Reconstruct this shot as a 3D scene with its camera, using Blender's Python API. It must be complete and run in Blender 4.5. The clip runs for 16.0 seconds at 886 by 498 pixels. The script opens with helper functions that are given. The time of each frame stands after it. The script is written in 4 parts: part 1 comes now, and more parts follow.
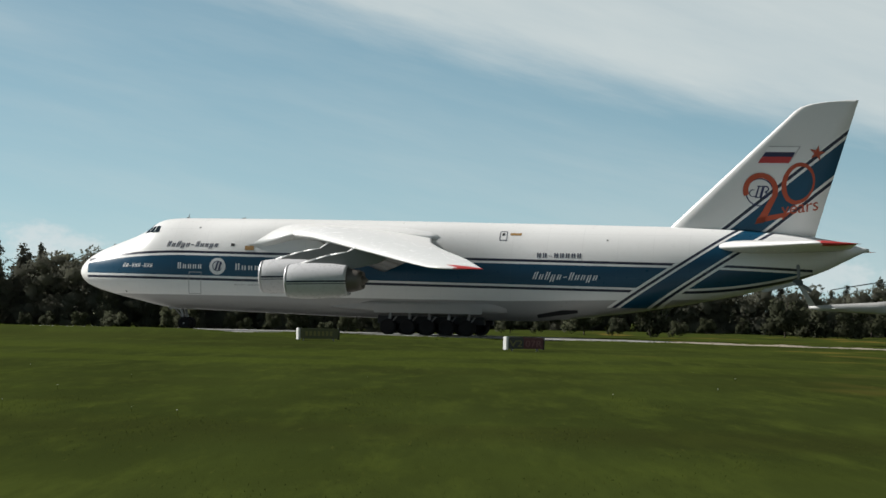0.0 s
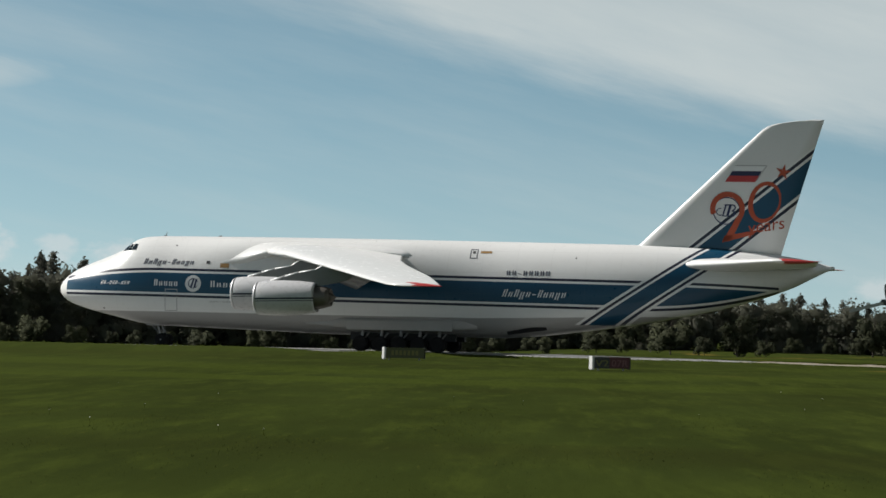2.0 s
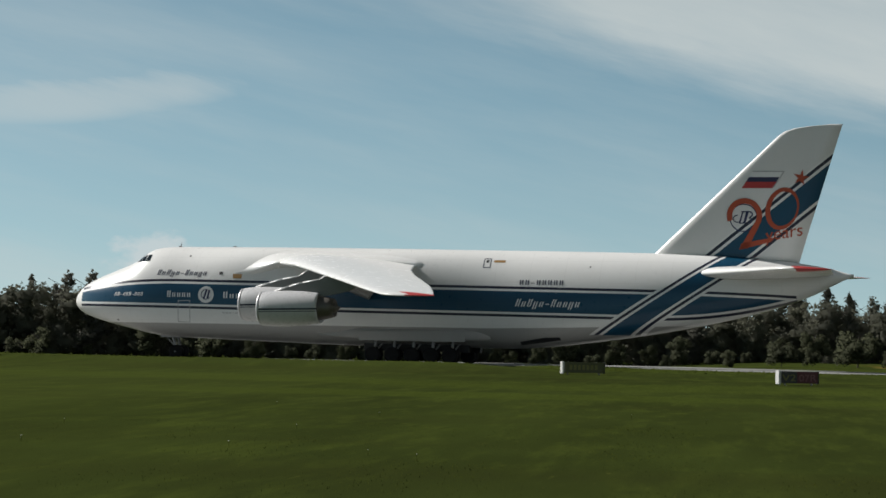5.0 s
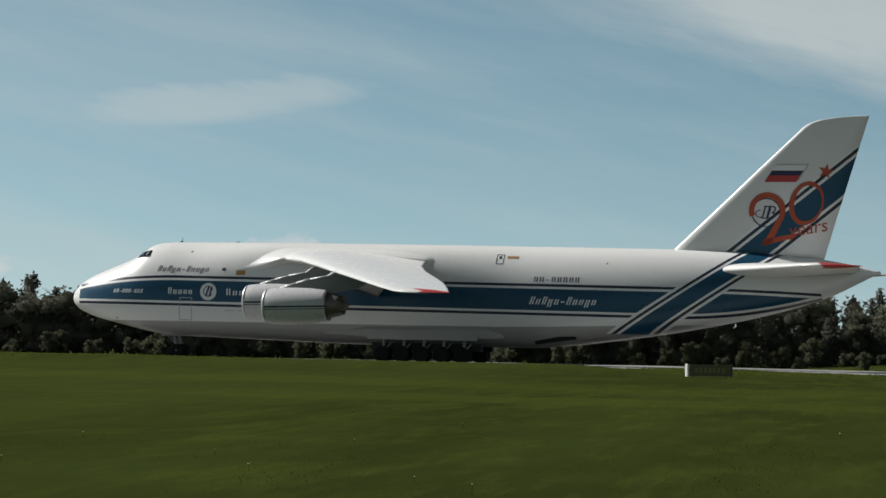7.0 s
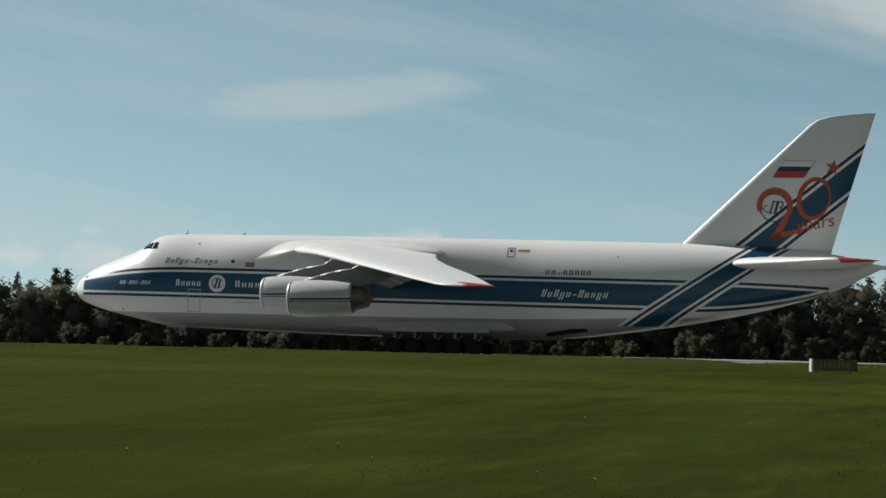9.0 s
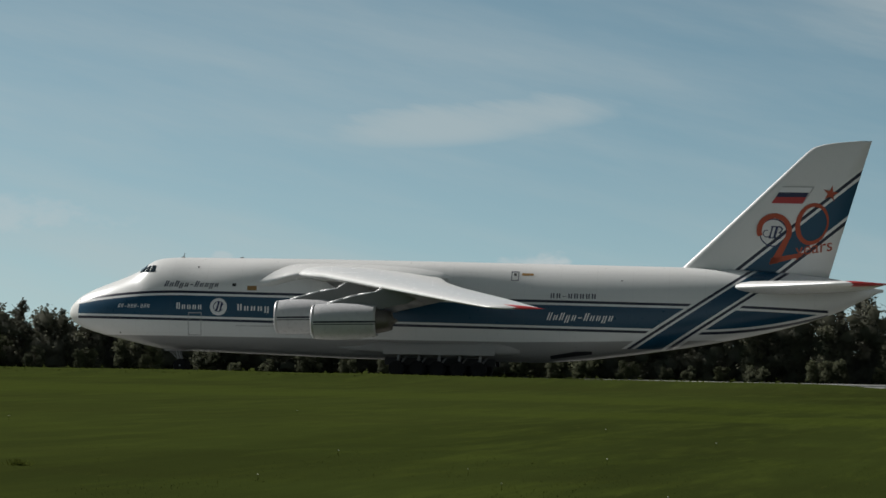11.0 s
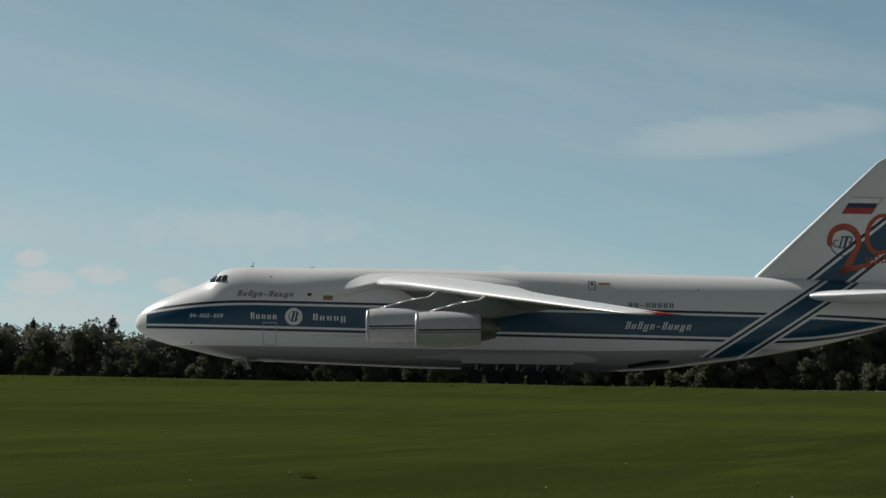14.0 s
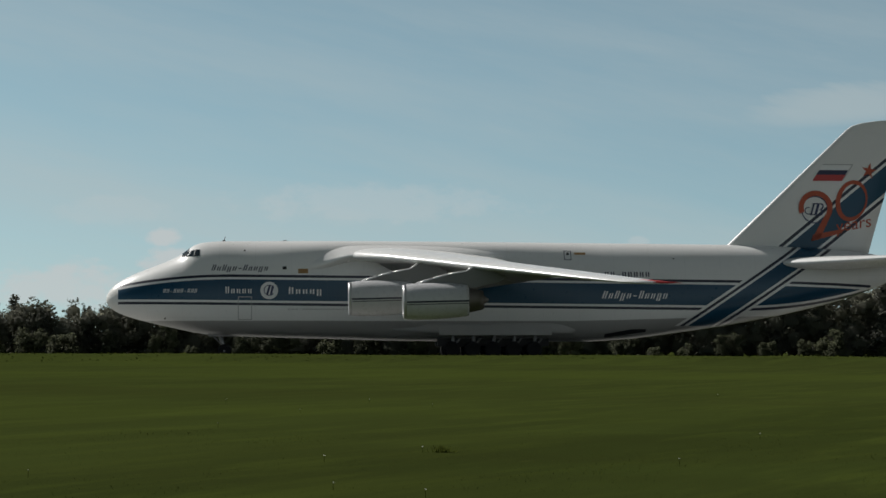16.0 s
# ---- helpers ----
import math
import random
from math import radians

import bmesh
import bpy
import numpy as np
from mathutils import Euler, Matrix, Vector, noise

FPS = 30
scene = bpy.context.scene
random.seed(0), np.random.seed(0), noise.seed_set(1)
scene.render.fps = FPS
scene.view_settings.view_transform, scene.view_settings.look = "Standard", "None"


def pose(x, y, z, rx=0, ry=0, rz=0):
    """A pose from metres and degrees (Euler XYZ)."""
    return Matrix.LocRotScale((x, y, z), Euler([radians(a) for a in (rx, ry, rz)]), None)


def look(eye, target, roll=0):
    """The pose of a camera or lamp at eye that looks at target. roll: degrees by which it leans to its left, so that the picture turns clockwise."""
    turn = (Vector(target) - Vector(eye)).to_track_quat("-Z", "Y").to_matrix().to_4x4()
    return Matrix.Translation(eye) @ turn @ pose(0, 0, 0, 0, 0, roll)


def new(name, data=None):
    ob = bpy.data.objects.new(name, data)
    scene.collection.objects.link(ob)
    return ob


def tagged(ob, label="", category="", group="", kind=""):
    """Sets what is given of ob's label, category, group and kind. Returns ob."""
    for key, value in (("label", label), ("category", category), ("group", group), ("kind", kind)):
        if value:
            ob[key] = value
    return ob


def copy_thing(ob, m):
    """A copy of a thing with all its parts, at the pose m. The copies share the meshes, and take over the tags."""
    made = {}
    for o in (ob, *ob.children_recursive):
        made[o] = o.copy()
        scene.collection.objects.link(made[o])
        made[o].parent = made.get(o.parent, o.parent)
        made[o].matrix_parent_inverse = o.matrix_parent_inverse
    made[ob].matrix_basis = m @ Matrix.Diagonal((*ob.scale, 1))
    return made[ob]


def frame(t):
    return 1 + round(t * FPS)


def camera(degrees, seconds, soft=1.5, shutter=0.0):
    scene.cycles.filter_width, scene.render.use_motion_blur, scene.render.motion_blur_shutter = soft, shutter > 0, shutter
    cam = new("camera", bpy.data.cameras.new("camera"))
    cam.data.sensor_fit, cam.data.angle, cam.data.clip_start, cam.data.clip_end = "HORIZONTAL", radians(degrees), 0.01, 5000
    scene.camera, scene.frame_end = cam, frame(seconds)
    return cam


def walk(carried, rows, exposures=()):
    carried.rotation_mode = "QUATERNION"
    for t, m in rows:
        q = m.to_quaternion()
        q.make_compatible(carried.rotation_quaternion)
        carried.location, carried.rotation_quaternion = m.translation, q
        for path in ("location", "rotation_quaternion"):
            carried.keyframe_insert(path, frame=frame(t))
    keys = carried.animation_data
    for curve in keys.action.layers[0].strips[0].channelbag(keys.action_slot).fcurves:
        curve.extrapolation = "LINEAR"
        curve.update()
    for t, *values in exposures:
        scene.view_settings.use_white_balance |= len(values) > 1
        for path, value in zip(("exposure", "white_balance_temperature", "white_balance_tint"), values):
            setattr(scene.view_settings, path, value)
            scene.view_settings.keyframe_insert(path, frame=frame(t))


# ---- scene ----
# ------------------------------------------------------------- camera
cam = camera(19.77, 16.0, soft=1.55, shutter=0.3)
# seconds, metres ahead, yaw, pitch, roll
CAM = [
    (0, 0.00, -0.011, 1.439, -1.225),
    (0.5, 0.00, 0.322, 1.693, -1.498),
    (1, 0.00, 0.669, 1.870, -1.367),
    (1.5, 0.00, 1.198, 1.990, -1.451),
    (2, 0.00, 1.932, 1.834, -1.298),
    (2.5, 0.00, 2.693, 1.928, -1.501),
    (3, 0.00, 3.090, 1.915, -1.409),
    (3.5, 0.00, 3.460, 1.992, -1.202),
    (4, 0.00, 4.254, 2.004, -1.189),
    (6.5, 13.50, 8.429, 2.119, -1.076),
    (7, 13.50, 9.020, 2.038, -1.161),
    (7.5, 13.50, 9.389, 1.972, -0.968),
    (8, 13.50, 10.206, 1.933, -1.051),
    (8.5, 13.50, 10.879, 1.891, -0.944),
    (9, 13.50, 11.776, 1.853, -1.238),
    (11.5, 13.50, 15.780, 2.471, -1.115),
    (12, 13.50, 17.013, 2.427, -1.200),
    (12.5, 13.50, 17.784, 2.524, -1.025),
    (13, 13.50, 19.030, 2.542, -0.934),
    (13.5, 13.50, 20.282, 2.441, -0.962),
    (14, 13.50, 21.153, 2.559, -0.871),
    (14.5, 13.50, 21.484, 2.531, -0.732),
    (15, 13.50, 22.290, 2.351, -0.697),
    (15.5, 13.50, 23.254, 2.197, -0.336),
    (16, 13.50, 24.065, 1.933, -0.042),
]
walk(cam, [(t, pose(0, y, 2.0, 90 + pitch, 0, yaw) @ pose(0, 0, 0, 0, 0, -roll)) for t, y, yaw, pitch, roll in CAM],
     exposures=[(0, 0.40), (2, 0.29), (4, 0.25), (7, 0.15), (9, 0.18), (12, -0.07), (16, -0.04)])

# ------------------------------------------------------------- node arithmetic
class S:
    """A socket with arithmetic, in one node tree."""
    def __init__(self, tree, sock):
        self.t, self.s = tree, sock

    def op(self, name, *args, clamp=False):
        n = self.t.nodes.new("ShaderNodeMath")
        n.operation, n.use_clamp = name, clamp
        for i, a in enumerate((self, *args)):
            if isinstance(a, S):
                self.t.links.new(a.s, n.inputs[i])
            else:
                n.inputs[i].default_value = a
        return S(self.t, n.outputs[0])

    def __add__(self, o): return self.op("ADD", o)
    def __radd__(self, o): return self.op("ADD", o)
    def __sub__(self, o): return self.op("SUBTRACT", o)
    def __mul__(self, o): return self.op("MULTIPLY", o)
    def __rmul__(self, o): return self.op("MULTIPLY", o)
    def __truediv__(self, o): return self.op("DIVIDE", o)
    def gt(self, o): return self.op("GREATER_THAN", o)
    def lt(self, o): return self.op("LESS_THAN", o)
    def max(self, o): return self.op("MAXIMUM", o)
    def min(self, o): return self.op("MINIMUM", o)
    def inside(self, a, b): return self.gt(a) * self.lt(b)

    def ramp(self, a, b):
        """0 at a and below, 1 at b and above, smooth between."""
        n = self.t.nodes.new("ShaderNodeMapRange")
        n.interpolation_type = "SMOOTHSTEP"
        self.t.links.new(self.s, n.inputs[0])
        n.inputs[1].default_value, n.inputs[2].default_value = a, b
        return S(self.t, n.outputs[0])


def mix(tree, fac, a, b, blend="MIX"):
    n = tree.nodes.new("ShaderNodeMix")
    n.data_type, n.blend_type = "RGBA", blend
    for i, v in ((0, fac), (6, a), (7, b)):
        if isinstance(v, S):
            tree.links.new(v.s, n.inputs[i])
        elif i == 0:
            n.inputs[0].default_value = v
        else:
            n.inputs[i].default_value = (*v[:3], 1)
    return S(tree, n.outputs[2])


def noise_of(tree, vec, scale, detail=4, rough=0.55):
    n = tree.nodes.new("ShaderNodeTexNoise")
    n.inputs["Scale"].default_value, n.inputs["Detail"].default_value, n.inputs["Roughness"].default_value = scale, detail, rough
    if vec is not None:
        tree.links.new(vec.s, n.inputs["Vector"])
    return S(tree, n.outputs["Fac"])


def xyz(tree, vec):
    n = tree.nodes.new("ShaderNodeSeparateXYZ")
    tree.links.new(vec.s, n.inputs[0])
    return [S(tree, o) for o in n.outputs]


def vec_of(tree, x, y, z):
    n = tree.nodes.new("ShaderNodeCombineXYZ")
    for i, v in enumerate((x, y, z)):
        if isinstance(v, S):
            tree.links.new(v.s, n.inputs[i])
        else:
            n.inputs[i].default_value = v
    return S(tree, n.outputs[0])


# ------------------------------------------------------------- sky and sun
SUN_AZ, SUN_EL = radians(286), radians(40)
world = bpy.data.worlds.new("sky")
scene.world = world
world.use_nodes = True
wt = world.node_tree
wt.nodes.clear()
tc = wt.nodes.new("ShaderNodeTexCoord")
d = S(wt, tc.outputs["Generated"])
dx, dy, dz = xyz(wt, d)
sky = wt.nodes.new("ShaderNodeTexSky")
sky.sky_type, sky.sun_disc, sky.sun_elevation, sky.sun_rotation = "NISHITA", False, SUN_EL, SUN_AZ
sky.air_density, sky.dust_density, sky.ozone_density = 1.0, 0.6, 1.5
wt.links.new(vec_of(wt, dx, dy, dz * 2.2 + 0.16).s, sky.inputs["Vector"])
tinted = mix(wt, 1.0, S(wt, sky.outputs[0]), (1.12, 1.22, 0.93), "MULTIPLY")
deep = dz.ramp(0.10, 0.5) * -0.78 + 1.0
clear = mix(wt, 1.0, tinted, vec_of(wt, deep, deep, deep), "MULTIPLY")
az = dx.op("ARCTAN2", dy) * 57.29578
el = dz.op("ARCSINE") * 57.29578
# thin streaks of cirrus, a bank of it, one long cloud, and small heaps low over the wood
streak = noise_of(wt, vec_of(wt, az * 0.055 + el * 0.10, el * 0.34 + az * 0.05, 3.1), 1.0, 7, 0.58)
fine = noise_of(wt, vec_of(wt, az * 0.25 + el * 0.3, el * 0.9 + az * 0.2, 7.7), 1.0, 6, 0.6)
bank = (el + az * 0.24 - 5.9 + (streak - 0.5) * 4.0 + (fine - 0.5) * 2.2).ramp(-1.1, 1.3) * az.ramp(-10.0, -2.0)
u = (az + 14.6) / 3.9
v = (el - 5.25 - (az + 14.2) * 0.09 + (fine - 0.5) * 0.6) / 0.62
long_cloud = (u * u + v * v + (fine - 0.5) * 1.6).ramp(1.2, 0.1)
heap_n = noise_of(wt, vec_of(wt, az * 1.5, el * 2.6, 1.3), 1.0, 6, 0.6)
heaps = None
# bearing, height, half width, half height, weight of each small cloud
for ca, ce, cw, ch, wgt in ((-8.9, 1.38, 1.1, .40, .75), (-10.6, 1.65, .45, .30, .6), (-12.5, 1.75, .95, .45, .75), (-19.5, 1.45, .8, .35, .7), (-21.2, 1.5, .45, .28, .7),
                            (-19.7, 2.1, .22, .12, .4), (-27.2, 1.6, .42, .20, .9), (-28.8, 1.85, .52, .22, .9), (-30.1, 1.6, .7, .3, .9), (-30.3, 2.2, .40, .18, .9), (-32.6, 1.1, 1.5, .50, .85), (-29.6, .95, 2.2, .5, .6),
                            (-25.4, 2.95, 2.9, .42, .34), (-31.5, 2.8, 1.4, .3, .2), (8.6, 1.0, 1.3, .45, .6)):
    pu, pv = (az - ca) / cw, (el - ce) / ch
    puff = (pu * pu + pv * pv + (heap_n - 0.5) * 4.2).ramp(1.6, 0.1) * (wgt * 0.8)
    heaps = puff if heaps is None else heaps.max(puff)
veil = (streak + fine * 0.35).ramp(0.50, 1.05) * 0.42 + el.ramp(6.0, -1.0) * 0.30
cover = (bank * (fine * 0.5 + 0.58)).max(long_cloud * 0.55).max(veil).op("MINIMUM", 0.95)
cloudy = mix(wt, cover, clear, vec_of(wt, deep * 5.0, deep * 5.5, deep * 5.5))
cloudy = mix(wt, heaps, cloudy, vec_of(wt, deep * 5.9, deep * 6.1, deep * 6.1))
back = wt.nodes.new("ShaderNodeBackground")
back.inputs["Strength"].default_value = 0.093
wt.links.new(cloudy.s, back.inputs["Color"])
out = wt.nodes.new("ShaderNodeOutputWorld")
wt.links.new(back.outputs[0], out.inputs[0])

sun = new("sun", bpy.data.lights.new("sun", "SUN"))
sun.data.energy, sun.data.angle, sun.data.color = 5.0, radians(0.6), (1.0, 0.968, 0.925)
to_sun = Vector((math.sin(SUN_AZ) * math.cos(SUN_EL), math.cos(SUN_AZ) * math.cos(SUN_EL), math.sin(SUN_EL)))
sun.matrix_basis = look(to_sun * 400, (0, 0, 0))


# ------------------------------------------------------------- materials
def material(name, color, rough=0.5, metal=0.0, vary=0.12, scale=3.0, bump=0.0, coords="Object", paint=None, spec=0.5):
    """A surface with grain and stains at two scales. paint(tree, coords, base) may lay other colours over the base."""
    m = bpy.data.materials.new(name)
    m.use_nodes = True
    t = m.node_tree
    b = t.nodes["Principled BSDF"]
    c = S(t, t.nodes.new("ShaderNodeTexCoord").outputs[coords])
    big, small = noise_of(t, c, scale * 0.15, 3), noise_of(t, c, scale * 2.0, 5, 0.65)
    base = mix(t, 0.0, color, color)
    if paint:
        base = paint(t, c, base)
    shade = (big - 0.5) * vary * 1.2 + (small - 0.5) * vary + 1.0
    base = mix(t, 1.0, base, vec_of(t, shade, shade, shade), "MULTIPLY")
    t.links.new(base.s, b.inputs["Base Color"])
    r = (small - 0.5) * 0.10 + rough
    t.links.new(r.op("MINIMUM", 1.0).s, b.inputs["Roughness"])
    b.inputs["Metallic"].default_value = metal
    b.inputs["Specular IOR Level"].default_value = spec
    if bump:
        n = t.nodes.new("ShaderNodeBump")
        n.inputs["Strength"].default_value, n.inputs["Distance"].default_value = bump, 0.05
        t.links.new(small.s, n.inputs["Height"])
        t.links.new(n.outputs[0], b.inputs["Normal"])
    return m


WHITE, BLUE, LINE, GREY = (0.72, 0.72, 0.71), (0.005, 0.052, 0.102), (0.012, 0.016, 0.036), (0.32, 0.315, 0.305)


def livery(t, c, base):
    """White above, grey belly, a long blue band with two fine lines, and a slanting band up to the tail."""
    lx, ly, lz = xyz(t, c)
    X = lx * -1.0 + 35.0
    fade = (X - 13.0) * 0.0095
    nose = (X * -1.0 + 11.0).max(0.0)
    tail = ((X - 54.0) / 12.0).max(0.0)
    top = fade * -1.0 + 6.68 - nose * nose * 0.0088 - tail * tail * 0.22
    low = fade * -1.0 + 4.88 + tail * tail * 1.78
    start, tip = X.gt(0.55), X.lt(66.3)
    stained = noise_of(t, vec_of(t, lx * 0.15, ly, lz * 1.2), 2.0, 5, 0.6)
    belly = mix(t, (lz * -1.0 + (stained - 0.5) * 0.10 + 3.16 - (X - 40.0).max(0.0) * -0.028).ramp(-0.03, 0.06), base, GREY)
    a = X - lz * 1.5
    on = start * tip
    c1 = mix(t, (lz - top).inside(0.20, 0.42) * on + (lz - low).inside(-0.42, -0.20) * on, belly, LINE)
    c2 = mix(t, (lz - top).lt(0.0) * (lz - low).gt(0.0) * on, c1, BLUE)
    on2 = lz.gt(2.75)
    c3 = mix(t, a.inside(44.6, 49.1) * on2, c2, WHITE)
    c4 = mix(t, (a.inside(45.0, 45.4) + a.inside(48.3, 48.7)) * on2, c3, LINE)
    c5 = mix(t, a.inside(45.75, 47.95) * on2, c4, BLUE)
    cap = mix(t, X.lt(0.5), c5, (0.76, 0.75, 0.72))
    rings = (X / 3.1).op("FRACT").lt(0.012).max(((lz + 0.4) / 1.9).op("FRACT").lt(0.016))
    return mix(t, rings * 0.09, cap, (0.16, 0.16, 0.16))


def fin_livery(t, c, base):
    lx, ly, lz = xyz(t, c)
    w = lz - (lx * -1.0 + 35.0) * 0.81
    c1 = mix(t, w.inside(-41.15, -37.2), base, WHITE)
    c2 = mix(t, w.inside(-37.75, -37.4) + w.inside(-41.05, -40.7), c1, LINE)
    return mix(t, w.inside(-40.4, -38.05), c2, BLUE)


def pod_livery(t, c, base):
    lx, ly, lz = xyz(t, c)
    return mix(t, lz.inside(-0.14, 0.0) + lz.inside(-0.30, -0.24), base, LINE)


SKIN = material("aircraft_paint", WHITE, 0.29, vary=0.06, scale=1.2, paint=livery)
FINSKIN = material("fin_paint", (0.66, 0.66, 0.65), 0.35, vary=0.06, scale=1.2, paint=fin_livery)
WINGSKIN = material("wing_paint", (0.74, 0.74, 0.73), 0.26, vary=0.08, scale=1.0)
# Shade under the wing is put into this grey of flaps and pylons.
SHADESKIN = material("underwing_shade_grey", (0.20, 0.20, 0.195), 0.45, vary=0.12, scale=1.5)
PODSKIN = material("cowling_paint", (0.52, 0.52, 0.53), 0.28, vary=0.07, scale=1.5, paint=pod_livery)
BAREMETAL = material("bare_metal", (0.50, 0.50, 0.51), 0.42, metal=0.5, vary=0.1)
HOTMETAL = material("exhaust_metal", (0.16, 0.145, 0.13), 0.5, metal=0.7, vary=0.25, scale=4)
GREYPAINT = material("grey_paint", GREY, 0.45, vary=0.12)
RUBBER = material("tyre_rubber", (0.016, 0.016, 0.017), 0.9, vary=0.25, scale=4, spec=0.15)
HUBPAINT = material("hub_paint", (0.07, 0.07, 0.07), 0.5, vary=0.2)
STEEL = material("gear_steel", (0.22, 0.22, 0.22), 0.4, metal=0.5, vary=0.2)
DARK = material("dark_opening_and_shade", (0.012, 0.012, 0.014), 0.6, vary=0.2)
GLASS = material("cockpit_glass", (0.02, 0.028, 0.035), 0.08, vary=0.1)
RED = material("red_paint", (0.40, 0.035, 0.035), 0.4, vary=0.1)
ORANGE = material("orange_paint", (0.38, 0.066, 0.026), 0.45, vary=0.08)
NAVY = material("navy_paint", (0.018, 0.026, 0.085), 0.4, vary=0.1)
LETTERDARK = material("dark_lettering", (0.05, 0.055, 0.085), 0.5, vary=0.1)
LETTERWHITE = material("white_lettering", (0.72, 0.72, 0.72), 0.45, vary=0.05)
FAINT = material("faint_lettering", (0.38, 0.38, 0.38), 0.5, vary=0.1)
FLAGBLUE = material("flag_blue", (0.018, 0.022, 0.065), 0.45, vary=0.1)
OCHRE = material("ochre_panel", (0.30, 0.17, 0.055), 0.5, vary=0.2)


def grass_paint(t, c, base):
    """Meadow: clumps drawn out along the view of the mower's lanes, sunny and dull, straw in places."""
    gx, gy, gz = xyz(t, c)
    wide = noise_of(t, vec_of(t, gx, gy * 0.16, 0.0), 0.22, 3, 0.55)
    mid = noise_of(t, vec_of(t, gx, gy * 0.13, 4.0), 0.9, 5, 0.68)
    tuft = noise_of(t, vec_of(t, gx, gy * 0.07, 9.0), 5.0, 4, 0.65)
    a = mix(t, wide.ramp(0.36, 0.64), (0.024, 0.032, 0.0085), (0.032, 0.043, 0.0105))
    b = mix(t, mid.ramp(0.44, 0.68) * 0.7, a, (0.045, 0.059, 0.012))
    lane = noise_of(t, vec_of(t, gx * 0.35, gy, 6.0), 0.05, 3, 0.55)
    b = mix(t, lane.ramp(0.48, 0.66) * 0.55, b, (0.046, 0.062, 0.011))
    b = mix(t, lane.ramp(0.48, 0.34) * 0.6, b, (0.023, 0.027, 0.008))
    e = mix(t, tuft.ramp(0.40, 0.75) * 0.5, b, (0.026, 0.034, 0.008))
    pale = noise_of(t, vec_of(t, gx, gy * 0.07, 2.0), 9.0, 2, 0.5).ramp(0.66, 0.78)
    e = mix(t, pale * 0.35, e, (0.075, 0.082, 0.020))
    straw = noise_of(t, vec_of(t, gx, gy * 0.4, 0.0), 0.11, 3, 0.5).ramp(0.56, 0.72) * gx.ramp(6.0, 22.0)
    e = mix(t, gx.ramp(-12.0, -24.0) * 0.3, e, (0.047, 0.060, 0.015))
    return mix(t, straw * 0.7, e, (0.13, 0.098, 0.024))


def bark_paint(t, c, base):
    bx, by, bz = xyz(t, c)
    return mix(t, noise_of(t, vec_of(t, bx * 4.0, by * 4.0, bz * 0.6), 2.0, 4).ramp(0.4, 0.7), base, (0.05, 0.04, 0.032))


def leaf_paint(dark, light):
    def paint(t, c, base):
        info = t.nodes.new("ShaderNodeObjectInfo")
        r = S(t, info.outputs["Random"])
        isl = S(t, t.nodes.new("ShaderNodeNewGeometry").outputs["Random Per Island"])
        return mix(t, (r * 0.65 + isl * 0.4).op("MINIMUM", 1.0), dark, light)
    return paint


def thin(m, color, fac):
    """Lets light through a leaf."""
    t = m.node_tree
    b, o = t.nodes["Principled BSDF"], t.nodes["Material Output"]
    tr, mx = t.nodes.new("ShaderNodeBsdfTranslucent"), t.nodes.new("ShaderNodeMixShader")
    tr.inputs["Color"].default_value, mx.inputs[0].default_value = (*color, 1), fac
    t.links.new(b.outputs[0], mx.inputs[1])
    t.links.new(tr.outputs[0], mx.inputs[2])
    t.links.new(mx.outputs[0], o.inputs["Surface"])
    return m


GRASS = material("meadow_grass", (0.07, 0.09, 0.015), 0.9, vary=0.07, scale=1.2, bump=0.10, paint=grass_paint, spec=0.0)
BLADES = material("grass_blades", (0.07, 0.09, 0.015), 0.8, vary=0.3, scale=0.6, paint=leaf_paint((0.055, 0.069, 0.015), (0.075, 0.090, 0.018)), spec=0.0)
ASPHALT = material("pale_concrete", (0.20, 0.20, 0.19), 0.85, vary=0.45, scale=0.5, bump=0.2)
SAND = material("bare_sand", (0.19, 0.165, 0.12), 0.95, vary=0.5, scale=0.8, bump=0.4)
BARK = material("bark", (0.075, 0.06, 0.045), 0.9, vary=0.4, scale=3, paint=bark_paint)
# Needles and leaves are paled and greyed to stand in for distance haze.
NEEDLES = material("hazed_pine_foliage", (0.03, 0.04, 0.02), 0.8, vary=0.3, paint=leaf_paint((0.112, 0.112, 0.096), (0.128, 0.130, 0.102)), spec=0.05)
LEAVES = material("hazed_broadleaf_foliage", (0.05, 0.07, 0.02), 0.75, vary=0.3, paint=leaf_paint((0.106, 0.108, 0.088), (0.136, 0.140, 0.092)), spec=0.08)
SHRUB = material("shrub_foliage", (0.06, 0.07, 0.03), 0.8, vary=0.3, paint=leaf_paint((0.058, 0.063, 0.042), (0.085, 0.093, 0.050)), spec=0.1)
thin(BLADES, (0.065, 0.080, 0.016), 0.5)
# Stronger than real leaves, to lift the dark of the hazy wood.
thin(NEEDLES, (0.28, 0.28, 0.235), 0.5)
thin(LEAVES, (0.30, 0.305, 0.225), 0.5)
thin(SHRUB, (0.08, 0.09, 0.05), 0.4)


# ------------------------------------------------------------- mesh helpers
def mesh_of(name, verts, faces, mats, smooth=False, idx=None):
    me = bpy.data.meshes.new(name)
    me.from_pydata([tuple(v) for v in verts], [], faces)
    for m in (mats if isinstance(mats, (list, tuple)) else [mats]):
        me.materials.append(m)
    if smooth:
        me.polygons.foreach_set("use_smooth", [True] * len(me.polygons))
    if idx is not None:
        me.polygons.foreach_set("material_index", idx)
    me.update()
    return me


